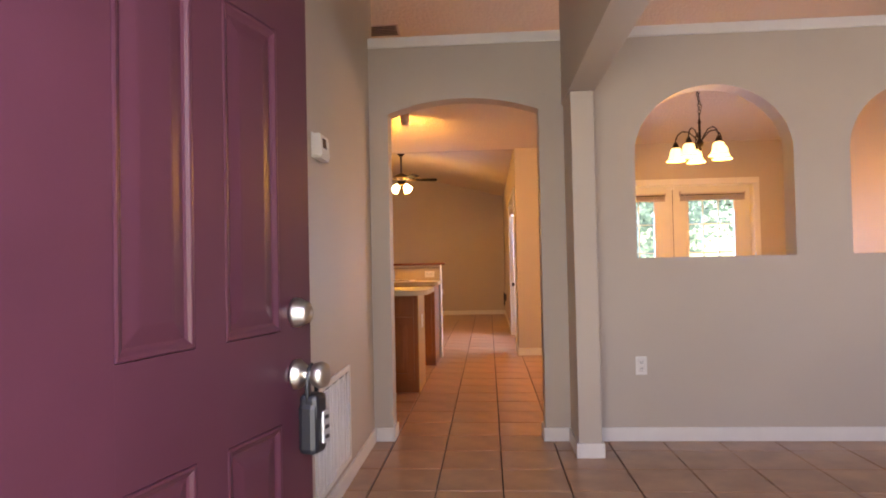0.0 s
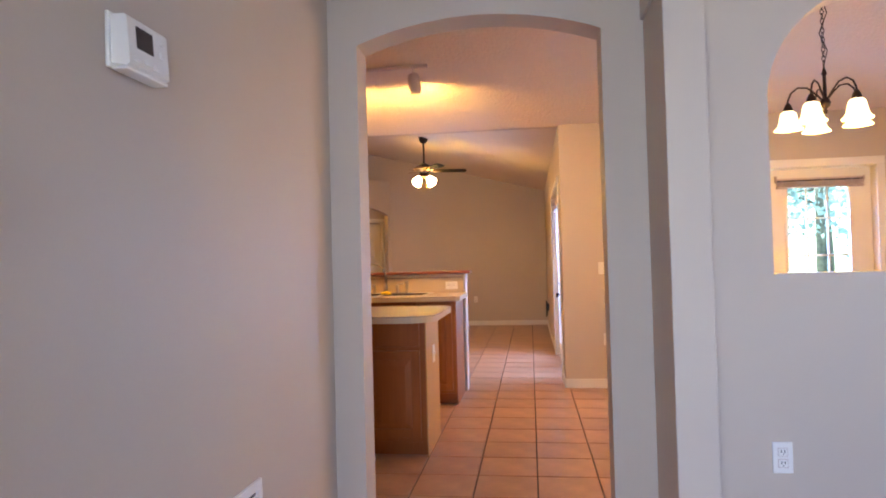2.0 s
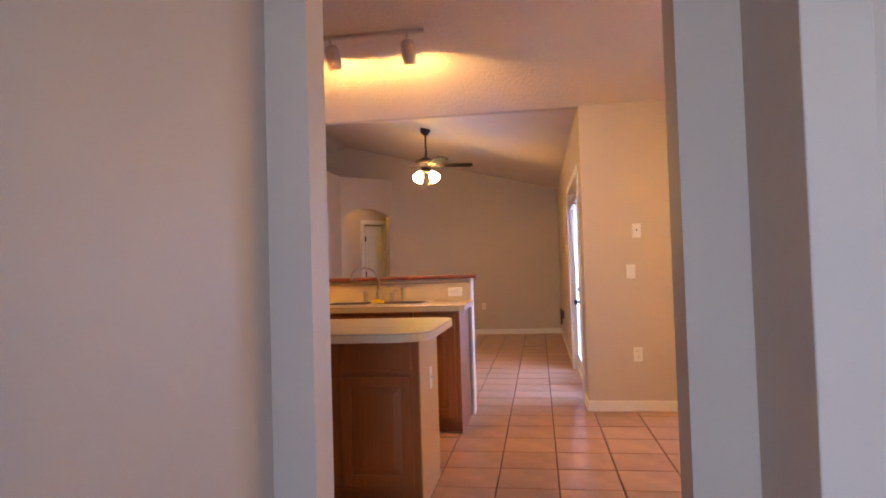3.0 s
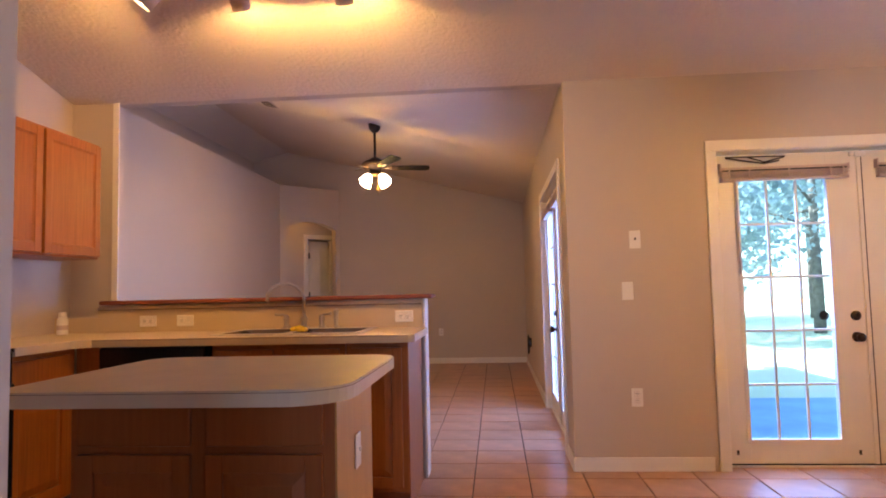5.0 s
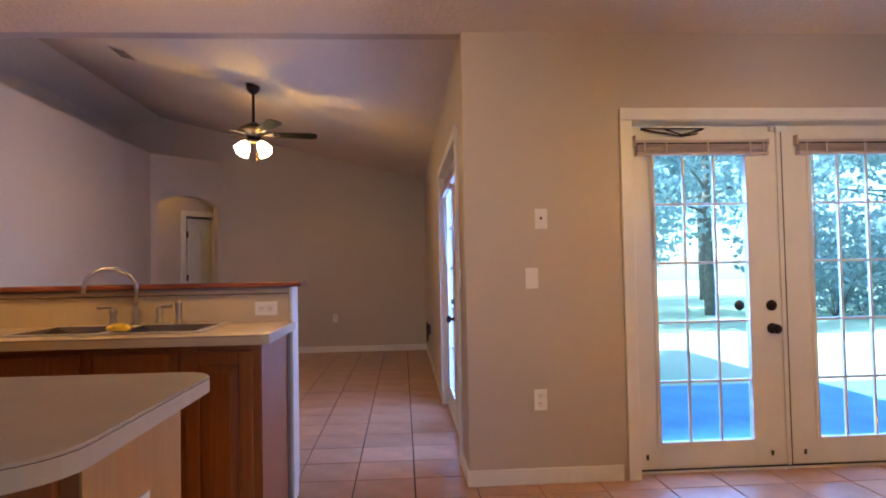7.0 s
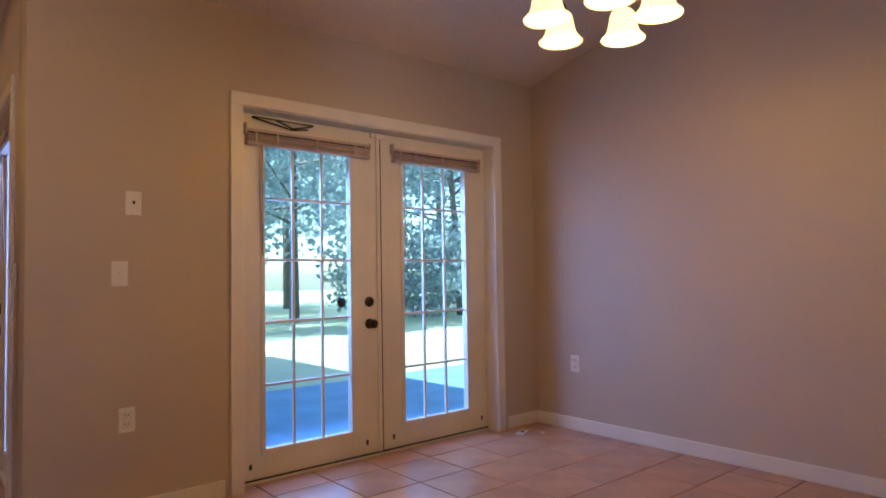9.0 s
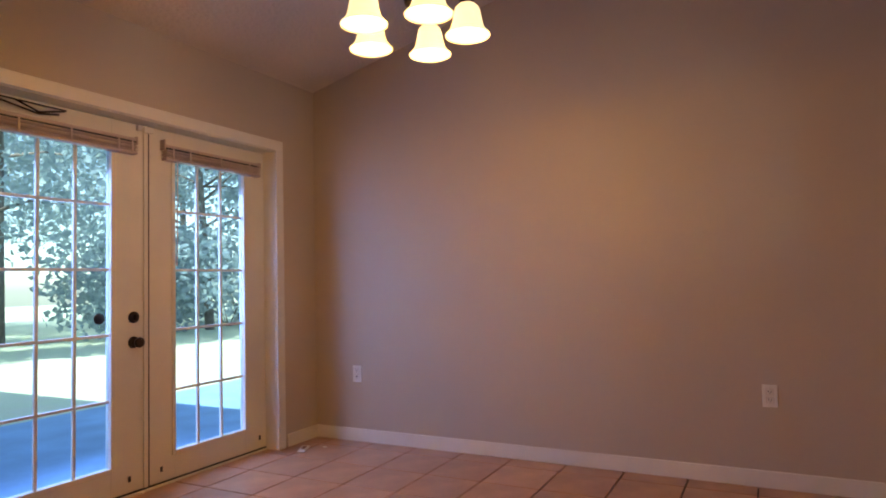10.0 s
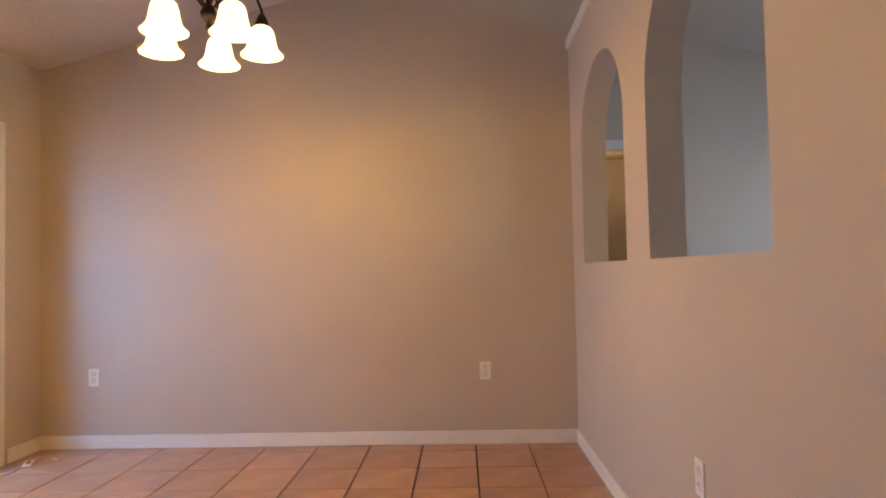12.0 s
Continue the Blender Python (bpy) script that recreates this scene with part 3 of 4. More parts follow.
# ---- entrance door, opened against the foyer wall ----
def entry_door(m):
    ob = tagged(new("door_entrance"), "open plum painted six-panel entrance door with nickel hardware", "door", kind="structure")
    ob.empty_display_size = 0.05
    ob.matrix_world = m
    W, H = 0.915, 2.03
    part("slab", B(0, W, 0.008, 0.036, 0, H), PLUM, ob)
    cols = ((0.335, 0.515), (0.600, 0.787))
    rows = ((0.22, 0.80), (1.00, 1.66), (1.76, 1.92))
    zs = [0, 0.22, 0.80, 1.00, 1.66, 1.76, 1.92, H]
    for k in (0, 2, 4, 6):
        part("rail", B(0.335, 0.787, 0.0, 0.0085, zs[k], zs[k + 1]), PLUM, ob)
    for a, b in ((0, 0.335), (0.787, W)):
        part("stile", B(a, b, 0.0002, 0.0085, 0, H), PLUM, ob)
    for a, b in rows:
        part("mullion", B(0.515, 0.600, 0.0, 0.0085, a, b), PLUM, ob)
    for x0, x1 in cols:
        for z0, z1 in rows:
            bm = bmesh.new()
            f = 0.016
            prof = [(0.0, 0.0085), (0.002, -0.0008), (0.006, -0.0018), (0.010, -0.0008), (0.016, 0.0035), (0.022, 0.0060), (0.050, 0.001), (0.056, 0.0005)]
            rings = []
            for d, y in prof:
                rings.append([bm.verts.new(p) for p in ((x0 + d, y, z0 + d), (x1 - d, y, z0 + d), (x1 - d, y, z1 - d), (x0 + d, y, z1 - d))])
            for r0, r1 in zip(rings, rings[1:]):
                for k in range(4):
                    bm.faces.new((r0[k], r0[(k + 1) % 4], r1[(k + 1) % 4], r1[k]))
            bm.faces.new(rings[-1])
            bmesh.ops.recalc_face_normals(bm, faces=bm.faces[:])
            if bm.faces[-1].normal.y > 0:
                bmesh.ops.reverse_faces(bm, faces=bm.faces[:])
            part("panel", bm, PLUM, ob)
    R = Matrix.Rotation(radians(90), 4, "X")
    kx = W - 0.065
    bm = lathe(bmesh.new(), [(0, 0), (0.034, 0), (0.034, 0.006), (0.026, 0.018), (0.020, 0.024), (0.013, 0.028), (0.013, 0.040), (0.026, 0.048), (0.030, 0.062), (0.026, 0.074), (0.014, 0.079), (0, 0.079)], Matrix.Translation((kx, 0, 0.898)) @ R, 28)
    part("knob", bm, NICKEL, ob, "satin nickel knob")
    bm = lathe(bmesh.new(), [(0, 0), (0.034, 0), (0.033, 0.010), (0.024, 0.030), (0.021, 0.036), (0.012, 0.038), (0.012, 0.034), (0, 0.034)], Matrix.Translation((kx, 0, 1.037)) @ R, 28)
    part("deadbolt", bm, NICKEL, ob, "satin nickel deadbolt")
    part("latch_plate", B(W, W + 0.002, 0.008, 0.034, 0.855, 0.935), NICKEL, ob)
    return ob


DOOR_M = pose(-0.490, 0.975, 0.012, 0, 0, 76.2)
entry_door(DOOR_M)
# key safe hung on the knob
ks = thing("key_safe", None, None, "dark grey key safe hung on the door knob by its shackle", "key safe", DOOR_M @ pose(0.85, -0.035, 0.806))
part("body", B(-0.029, 0.029, -0.028, 0.020, -0.082, 0.035, 0.014), GREYP, ks)
part("upper_shell", B(-0.025, 0.025, -0.030, 0.018, -0.012, 0.052, 0.012), GREYP, ks)
part("cover", B(-0.004, 0.026, -0.034, -0.027, -0.060, 0.012, 0.003), mat("silver_cover", (0.45, 0.46, 0.47), 0.4, 0.6), ks, "silver sliding cover")
for i in range(3):
    part("label_bar", B(0.002, 0.020, -0.0352, -0.0338, -0.05 + i * 0.022, -0.042 + i * 0.022), GREYP, ks)
part("shackle", tube(bmesh.new(), [(-0.020, -0.004, 0.03), (-0.020, -0.004, 0.078), (-0.012, -0.004, 0.106), (0.0, -0.004, 0.114), (0.012, -0.004, 0.106), (0.020, -0.004, 0.078), (0.020, -0.004, 0.03)], 0.0055), GREYP, ks)
fr = tagged(new("door_entrance_frame"), "white entrance door frame", "door frame", kind="structure")
fr.empty_display_size = 0.05
part("jamb", B(-0.53, -0.50, 0.78, 0.945, 0, 2.06, 0.003), TRIM, fr)
part("jamb", B(0.50, 0.53, 0.78, 0.945, 0, 2.06, 0.003), TRIM, fr)
part("head", B(-0.50, 0.50, 0.78, 0.945, 2.045, 2.07, 0.003), TRIM, fr)
wf = tagged(new("window_front"), "white framed front room window", "window", kind="structure")
wf.empty_display_size = 0.05
for x in (2.85, 3.73, 4.61):
    part("frame_bar", B(x, x + 0.04, 0.83, 0.87, 0.85, 2.15), TRIM, wf)
for z in (0.85, 1.48, 2.11):
    part("frame_bar", B(2.89, 4.61, 0.832, 0.868, z, z + 0.04), TRIM, wf)
part("window_sill", B(2.83, 4.67, 0.90, 0.98, 0.83, 0.852, 0.004), TRIM, wf)


# ---- foyer wall ----
def plate(m, w=0.072, h=0.116, kind="outlet", label="white wall outlet", group="wall outlets"):
    """A wall plate; face towards -y, centred."""
    ob = thing("wall_outlet" if kind == "outlet" else "light_switch", None, None, label, "outlet" if kind == "outlet" else "switch", m, group=group)
    part("cover_plate", B(-w / 2, w / 2, -0.006, 0, -h / 2, h / 2, 0.003), PLASTIC, ob)
    if kind == "outlet":
        for s in (-1, 1):
            cx, cz = (0, 0.021 * s) if h > w else (0.021 * s, 0)
            # Darker plate round each socket stands in for its shadow line.
            part("socket_shade", B(cx - 0.0178, cx + 0.0178, -0.0066, -0.005, cz - 0.0158, cz + 0.0158), BLIND, ob)
            part("socket", B(cx - 0.016, cx + 0.016, -0.0085, -0.005, cz - 0.014, cz + 0.014, 0.003), PLASTIC, ob)
            for dx in (-0.006, 0.006):
                part("slot", B(cx + dx - 0.0018, cx + dx + 0.0018, -0.0092, -0.0083, cz - 0.002, cz + 0.008), SLOT, ob)
            part("slot", B(cx - 0.002, cx + 0.002, -0.0092, -0.0083, cz - 0.010, cz - 0.006), SLOT, ob)
    else:
        part("toggle", B(-0.005, 0.005, -0.016, -0.005, -0.004, 0.012, 0.002), PLASTIC if kind == "switch" else SLOT, ob)
    return ob


plate(pose(1.105, YA, 0.475), label="white duplex outlet low on the partition wall")
plate(pose(0.909, YN, 0.463), label="white duplex outlet low on the garden wall")
plate(pose(0.876, YN, 1.142), kind="switch", label="white toggle switch on the garden wall", group="wall switches")
plate(pose(0.935, YN, 1.474), kind="jack", label="white wall plate with a small dark button", group="wall switches")
plate(pose(XD, 7.838, 0.468, 0, 0, -90), label="white duplex outlet low on the dining room wall")
plate(pose(XD, 5.24, 0.472, 0, 0, -90), label="white duplex outlet low on the dining room wall")
plate(pose(1.617, YB, 0.462, 0, 0, 180), label="white duplex outlet low on the partition wall")
plate(pose(-0.87, YT, 0.505), label="white duplex outlet on the far wall")
plate(pose(XF, 3.02, 0.42, 0, 0, 90), label="white outlet low on the foyer wall")
plate(pose(0.505, 8.52, 1.14, 0, 0, -90), kind="switch", label="white switch beside the family room doors", group="wall switches")

th = thing("thermostat", None, None, "white wall thermostat with a dark display", "thermostat", pose(XF, 3.175, 1.685, 0, 0, 90))
part("back_plate", B(-0.076, 0.076, -0.008, 0, -0.056, 0.056, 0.003), PLASTIC, th)
part("body", prism(bmesh.new(), [(-0.008, -0.046), (-0.040, -0.052), (-0.048, -0.048), (-0.042, 0.044), (-0.036, 0.050), (-0.008, 0.050)], -0.068, 0.068, "x"), PLASTIC, th)
part("display", B(-0.030, 0.024, -0.0015, 0.001, -0.022, 0.022), SCREEN, th, "dark display", m=pose(-0.012, -0.0450, 0.010, -3.5))
for i in range(3):
    part("button", B(-0.056 + i * 0.034, -0.036 + i * 0.034, -0.0515, -0.0455, -0.040, -0.031, 0.002), PLASTIC, th)
for i in range(2):
    part("button", B(0.036, 0.052, -0.0490, -0.0430, -0.008 + i * 0.026, 0.004 + i * 0.026, 0.002), PLASTIC, th)
part("lower_lip", B(-0.070, 0.070, -0.044, -0.010, -0.0600, -0.0525, 0.003), PLASTIC, th)

hr = thing("coat_rack", None, None, "white wooden coat rack with five white hooks on the foyer wall", "coat rack", pose(XF, 2.51, 1.334, 0, 0, 90))
part("board", B(-0.305, 0.305, -0.018, 0, -0.036, 0.036, 0.005), TRIM, hr)
for i in range(5):
    x = -0.248 + i * 0.124
    bm = tube(bmesh.new(), [(x, -0.018, -0.012), (x, -0.030, -0.022), (x, -0.045, -0.026), (x, -0.058, -0.018), (x, -0.062, -0.006)], 0.006)
    tube(bm, [(x, -0.018, -0.012), (x, -0.032, 0.000), (x, -0.038, 0.020), (x, -0.052, 0.036), (x, -0.066, 0.048), (x, -0.068, 0.055)], [0.007, 0.007, 0.006, 0.006, 0.006, 0.006])
    lathe(bm, [(0, -0.009), (0.007, -0.006), (0.0095, 0), (0.007, 0.006), (0, 0.009)], Matrix.Translation((x, -0.068, 0.057)), 10)
    lathe(bm, [(0, -0.008), (0.006, -0.005), (0.0085, 0), (0.006, 0.005), (0, 0.008)], Matrix.Translation((x, -0.062, -0.003)), 10)
    part("hook", bm, TRIM, hr)
for x in (-0.20, 0.07, 0.20):
    part("screw", lathe(bmesh.new(), [(0, 0), (0.005, 0), (0.004, 0.002), (0, 0.002)], Matrix.Translation((x, -0.018, 0.0)) @ R90, 10), SLOT, hr)

rv = thing("return_vent", None, None, "white louvred return air grille low on the foyer wall", "vent", pose(XF, 3.42, 0.368, 0, 0, 90))
VW, VH = 0.67, 0.50
part("backing", B(-VW / 2 + 0.02, VW / 2 - 0.02, -0.003, -0.001, -VH / 2 + 0.02, VH / 2 - 0.02), mat("vent_shade", (0.09, 0.08, 0.07), 0.8, bump=0), rv)
bm = bmesh.new()
for a in ((-VW / 2, VW / 2, -VH / 2, -VH / 2 + 0.028), (-VW / 2, VW / 2, VH / 2 - 0.028, VH / 2)):
    box(bm, a[0], a[1], -0.012, 0, a[2], a[3], 0.003)
for a in ((-VW / 2, -VW / 2 + 0.028), (VW / 2 - 0.028, VW / 2)):
    box(bm, a[0], a[1], -0.0118, 0, -VH / 2 + 0.028, VH / 2 - 0.028)
part("frame", bm, PLASTIC, rv)
slat = mesh_of("slat", B(-VW / 2 + 0.028, VW / 2 - 0.028, -0.0085, -0.0070, -0.0035, 0.0030, m=Matrix.Rotation(radians(-25), 4, "X")), PLASTIC)
for i in range(34):
    s = new("slat", slat)
    s.parent, s.location = rv, (0, -0.001, -VH / 2 + 0.036 + i * 0.0127)
for i in range(1, 5):
    x = -VW / 2 + VW * i / 5
    part("divider", B(x - 0.005, x + 0.005, -0.011, -0.002, -VH / 2 + 0.028, VH / 2 - 0.028), PLASTIC, rv)


# ---- kitchen ----
CT, KT = 0.926, 0.942   # worktop heights: island, sink run


def base_cabinet(m, w, d, fronts, label, wood=OAK, drawers=True, end=None, top=CT):
    """A floor cabinet: x across, -y to the front, face at y = 0. fronts: widths of doors."""
    ob = thing("base_cabinet", None, None, label, "cabinet", m, group="kitchen base cabinets")
    h = top - 0.042
    part("body", B(0, w, 0.0, d, 0.10, h, 0.002), wood, ob)
    part("toe_kick", B(0.0, w, 0.07, d, 0.0, 0.10), OAKD, ob)
    if end:
        part("end_panel", B(w, w + 0.006, 0.002, d, 0.0, h, 0.001), end, ob, "plain tan veneer end panel")
    x = 0.03
    for fw in fronts:
        zt = h - 0.03
        if drawers:
            bm = B(x, x + fw, -0.020, -0.001, zt - 0.15, zt, 0.005)
            part("drawer_front", bm, wood, ob)
            zt -= 0.175
        raised_door(ob, fw, zt - 0.13, wood, pose(x, -0.021, 0.13))
        x += fw + 0.05
    return ob


# island: cabinet with two doors, worktop with rounded corners
base_cabinet(pose(-1.335, 5.96, 0), 0.855, 0.55, (0.37, 0.37), "oak island cabinet with two drawers and two raised-panel doors", wood=OAKD, end=VENEER)
def rounded(x0, x1, y0, y1, rs):
    """Outline with corner radii in the order (x0,y0), (x1,y0), (x1,y1), (x0,y1)."""
    pts = []
    for (cx, cy, a0), r in zip(((x0, y0, 180), (x1, y0, 270), (x1, y1, 0), (x0, y1, 90)), rs):
        ox, oy = (cx + r if cx == x0 else cx - r), (cy + r if cy == y0 else cy - r)
        for k in range(9):
            a = radians(a0 + 90 * k / 8)
            pts.append((ox + r * math.cos(a), oy + r * math.sin(a)))
    return pts


def worktop(name, pts, label):
    bm = prism(bmesh.new(), pts, CT - 0.042, CT)
    es = [e for e in bm.edges if all(v.co.z > CT - 0.001 for v in e.verts)]
    bmesh.ops.bevel(bm, geom=es, offset=0.004, segments=2, affect="EDGES")
    return thing(name, bm, LAMIN, label, "worktop")


isl = worktop("island_worktop", rounded(-1.345, -0.365, 5.60, 6.50, (0.09, 0.17, 0.10, 0.13)), "beige laminate island worktop with rounded corners")
part("edge_seam", prism(bmesh.new(), rounded(-1.3456, -0.3644, 5.5994, 6.5006, (0.09, 0.17, 0.10, 0.13)), CT - 0.0065, CT - 0.0050), SEAM, isl, "dark laminate seam")
plate(pose(-0.473, 6.24, 0.620, 0, 0, 90), label="white outlet on the island's end panel", group="kitchen outlets", kind="switch")

# north run and west run
def top_outline(x0, x1, y0, y1):
    return [(x0, y0), (x1, y0), (x1, y1), (x0, y1)]


bm = prism(bmesh.new(), [(XK, 6.90), (-2.28, 6.90), (-2.28, 7.30), (-2.21, 7.375), (-1.575, 7.375), (-1.575, 8.055), (XK, 8.055)], KT - 0.042, KT)
prism(bm, [(-0.755, 7.375), (-0.445, 7.375), (-0.414, 7.40), (-0.414, 8.055), (-0.755, 8.055)], KT - 0.042, KT)
box(box(bm, -1.575, -0.755, 7.375, 7.53, KT - 0.042, KT), -1.575, -0.755, 8.00, 8.055, KT - 0.042, KT)
wt = thing("sink_worktop", bm, LAMIN, "beige laminate worktop along the half wall", "worktop")
part("edge_seam", B(-2.205, -0.449, 7.3742, 7.376, KT - 0.0065, KT - 0.005), SEAM, wt)
part("end_band", B(-0.4145, -0.4128, 7.402, 8.055, KT - 0.042, KT - 0.006), LAMIN, wt)
bs = thing("backsplash", box(B(-2.615, -0.445, 8.045, 8.06, KT, 1.118), XK, -2.615, 8.046, 8.0605, KT, KT + 0.10), LAMIN, "beige laminate backsplash behind the sink", "backsplash")
part("cap_strip", B(-2.61, -0.4455, 8.036, 8.0445, 1.095, 1.117, 0.003), LAMIN, bs)
part("seam", B(-2.61, -0.4455, 8.0405, 8.0447, 1.0895, 1.0935), SEAM, bs)
base_cabinet(pose(-1.55, 7.44, 0), 0.75, 0.60, (0.32, 0.32), "oak sink cabinet with a false front and two doors", top=KT)
base_cabinet(pose(-0.795, 7.44, 0), 0.335, 0.60, (0.275,), "oak end cabinet with one raised-panel door", drawers=False, end=OAK, top=KT)
base_cabinet(pose(-2.34, 6.90, 0, 0, 0, 90), 0.52, 0.57, (0.42,), "oak corner cabinet with a drawer and a door", top=KT)
cf0 = thing("corner_filler", B(-2.338, -2.205, 7.432, 7.452, 0.10, KT - 0.044, 0.002), OAK, "oak filler panel in the cabinet corner", "panel")
part("toe_kick", B(-2.338, -2.205, 7.453, 7.47, 0.0, 0.0995), OAKD, cf0)
dw = thing("dishwasher", None, None, "black built-in dishwasher under the worktop", "dishwasher", pose(-2.20, 7.43, 0))
part("body", B(0, 0.62, 0.02, 0.58, 0.02, KT - 0.045), BLACK, dw)
part("door_panel", B(0.008, 0.612, -0.012, 0.019, 0.12, KT - 0.19, 0.004), BLACK, dw)
part("control_panel", B(0.008, 0.612, -0.016, 0.019, KT - 0.185, KT - 0.05, 0.006), BLACK, dw)
part("handle", B(0.12, 0.50, -0.03, -0.015, KT - 0.175, KT - 0.155, 0.004), BLACK, dw)
rg = thing("kitchen_range", None, None, "black freestanding kitchen range beside the oak cabinet", "range", pose(-2.28, 6.13, 0, 0, 0, 90))
part("body", B(0, 0.755, 0.0, 0.62, 0.03, KT - 0.02, 0.004), BLACK, rg)
part("oven_door", B(0.02, 0.735, -0.03, -0.001, 0.25, 0.78, 0.006), BLACK, rg)
part("handle", tube(bmesh.new(), [(0.08, -0.06, 0.75), (0.68, -0.06, 0.75)], 0.012), BLACK, rg)
part("drawer", B(0.02, 0.735, -0.02, -0.001, 0.05, 0.23, 0.005), TRIM, rg, "pale bottom drawer")
part("cooktop", B(0.0, 0.755, -0.01, 0.62, KT - 0.019, KT, 0.004), BLACK, rg)

# upper cabinets on the west wall
def upper(m, w, label):
    ob = thing("wall_cabinet", None, None, label, "cabinet", m, group="oak wall cabinets")
    part("body", B(0, w, 0.0, 0.32, 0, 0.765, 0.002), OAK, ob)
    raised_door(ob, w - 0.02, 0.735, OAK, pose(0.010, -0.021, 0.015), raised=False)
    return ob


for y in (7.475, 6.93):
    upper(pose(-2.60, y, 1.428, 0, 0, 90), 0.54, "oak wall cabinet with a raised-panel door")

# half wall trim, ledge and outlets
lg = thing("half_wall_ledge", B(-2.585, -0.375, 8.005, 8.26, 1.126, 1.152, 0.006), LEDGE, "dark reddish wooden ledge on the half wall", "ledge")
struct("trim_half_wall_end", B(-0.4395, -0.425, 8.045, 8.215, 0.088, 1.124, 0.003), TRIM, "white trim on the half wall's end", "trim")
struct("trim_opening", B(-2.6145, -2.57, 8.185, 8.198, 1.153, EAVE, 0.003), TRIM, "white corner trim of the kitchen opening", "trim")
for x in (-2.265, -2.01, -0.56):
    plate(pose(x, 8.045, 1.014), 0.116, 0.072, label="white outlet set sideways in the backsplash", group="kitchen outlets")
plate(pose(XK, 7.55, 1.16, 0, 0, 90), label="white outlet on the kitchen wall", group="kitchen outlets")

# sink and tap
sk = thing("kitchen_sink", None, None, "stainless steel double-bowl sink set in the worktop", "sink", pose(-1.600, 7.505, KT))
SW, SD = 0.87, 0.52
bm = bmesh.new()
for a in ((0, SW, 0, 0.04), (0, SW, SD - 0.08, SD), (0, 0.04, 0.04, SD - 0.08), (SW - 0.04, SW, 0.04, SD - 0.08), (SW / 2 - 0.02, SW / 2 + 0.02, 0.04, SD - 0.08)):
    box(bm, *a, 0.001, 0.009, 0.003)
# Rim steel is coloured paler than the bowls for the light it catches.
part("rim", bm, mat("steel_rim_lit", (0.74, 0.70, 0.64), 0.36, 0.9, vary=0.05, bump=0.02), sk, "rolled steel rim with caught light in its colour")
for x in (0.04, SW / 2 + 0.02):
    bm = bmesh.new()
    w, d = SW / 2 - 0.06, SD - 0.12
    lo = [(x + 0.03, 0.07), (x + w - 0.03, 0.07), (x + w - 0.03, 0.04 + d - 0.03), (x + 0.03, 0.04 + d - 0.03)]
    hi = [(x, 0.04), (x + w, 0.04), (x + w, 0.04 + d), (x, 0.04 + d)]
    a = [bm.verts.new((*p, 0.008)) for p in hi]
    b = [bm.verts.new((*p, -0.16)) for p in lo]
    bm.faces.new(b)
    for k in range(4):
        bm.faces.new((a[k], b[k], b[(k + 1) % 4], a[(k + 1) % 4]))
    bmesh.ops.recalc_face_normals(bm, faces=bm.faces[:])
    part("bowl", bm, STEEL, sk)
tp = thing("kitchen_tap", None, None, "nickel gooseneck kitchen tap with two lever handles and a side spray", "tap", pose(-1.195, 7.985, KT + 0.009))
bm = lathe(bmesh.new(), [(0, 0), (0.026, 0), (0.026, 0.008), (0.020, 0.014), (0.018, 0.04), (0.024, 0.055), (0.018, 0.075), (0.012, 0.085), (0.012, 0.10)], seg=16)
pts = [(0, 0, 0.09), (0, 0, 0.20)] + [(-0.012 - 0.088 * (1 - math.cos(a)), -0.070 * (1 - math.cos(a)), 0.20 + 0.085 * math.sin(a)) for a in [math.pi * k / 10 for k in range(1, 11)]]
pts += [(-0.192, -0.142, 0.165)]
tube(bm, pts, 0.0105, 10)
part("spout", bm, NICKEL, tp)
part("deck_plate", B(-0.145, 0.145, -0.028, 0.028, 0.0, 0.006, 0.003), NICKEL, tp)
for s in (-1, 1):
    bm = lathe(bmesh.new(), [(0, 0.005), (0.024, 0.005), (0.018, 0.02), (0.014, 0.045), (0.021, 0.060), (0.017, 0.078), (0.009, 0.088), (0, 0.090)], Matrix.Translation((0.115 * s, 0, 0)), 14)
    tube(bm, [(0.115 * s, 0, 0.078), (0.137 * s, -0.01, 0.090), (0.160 * s, -0.02, 0.088), (0.182 * s, -0.028, 0.094)], [0.007, 0.006, 0.008, 0.011])
    part("lever_handle", bm, NICKEL, tp)
bm = lathe(bmesh.new(), [(0, 0), (0.021, 0), (0.016, 0.012), (0.012, 0.03), (0.016, 0.06), (0.014, 0.085), (0.019, 0.10), (0.014, 0.115), (0, 0.118)], Matrix.Translation((0.208, 0, 0)), 14)
part("side_spray", bm, NICKEL, tp)
bm = B(-0.044, 0.044, -0.03, 0.03, -0.010, 0.014, 0.009)
bmesh.ops.subdivide_edges(bm, edges=bm.edges[:], cuts=1)
for v in bm.verts:
    v.co += noise.noise_vector(v.co * 30) * 0.006
    v.co.z += 0.02 * math.cos(v.co.x * 30)
thing("sponge_cloth", bm, YELLOW, "yellow sponge cloth lying over the sink's edge", "cloth", pose(-1.09, 7.54, KT + 0.018))
bt = thing("soap_bottle", lathe(bmesh.new(), [(0, 0), (0.030, 0), (0.033, 0.006), (0.033, 0.09), (0.028, 0.105), (0.020, 0.112), (0, 0.112)], seg=18), PLASTIC, "small white plastic bottle on the worktop", "bottle", pose(-2.78, 7.93, KT))
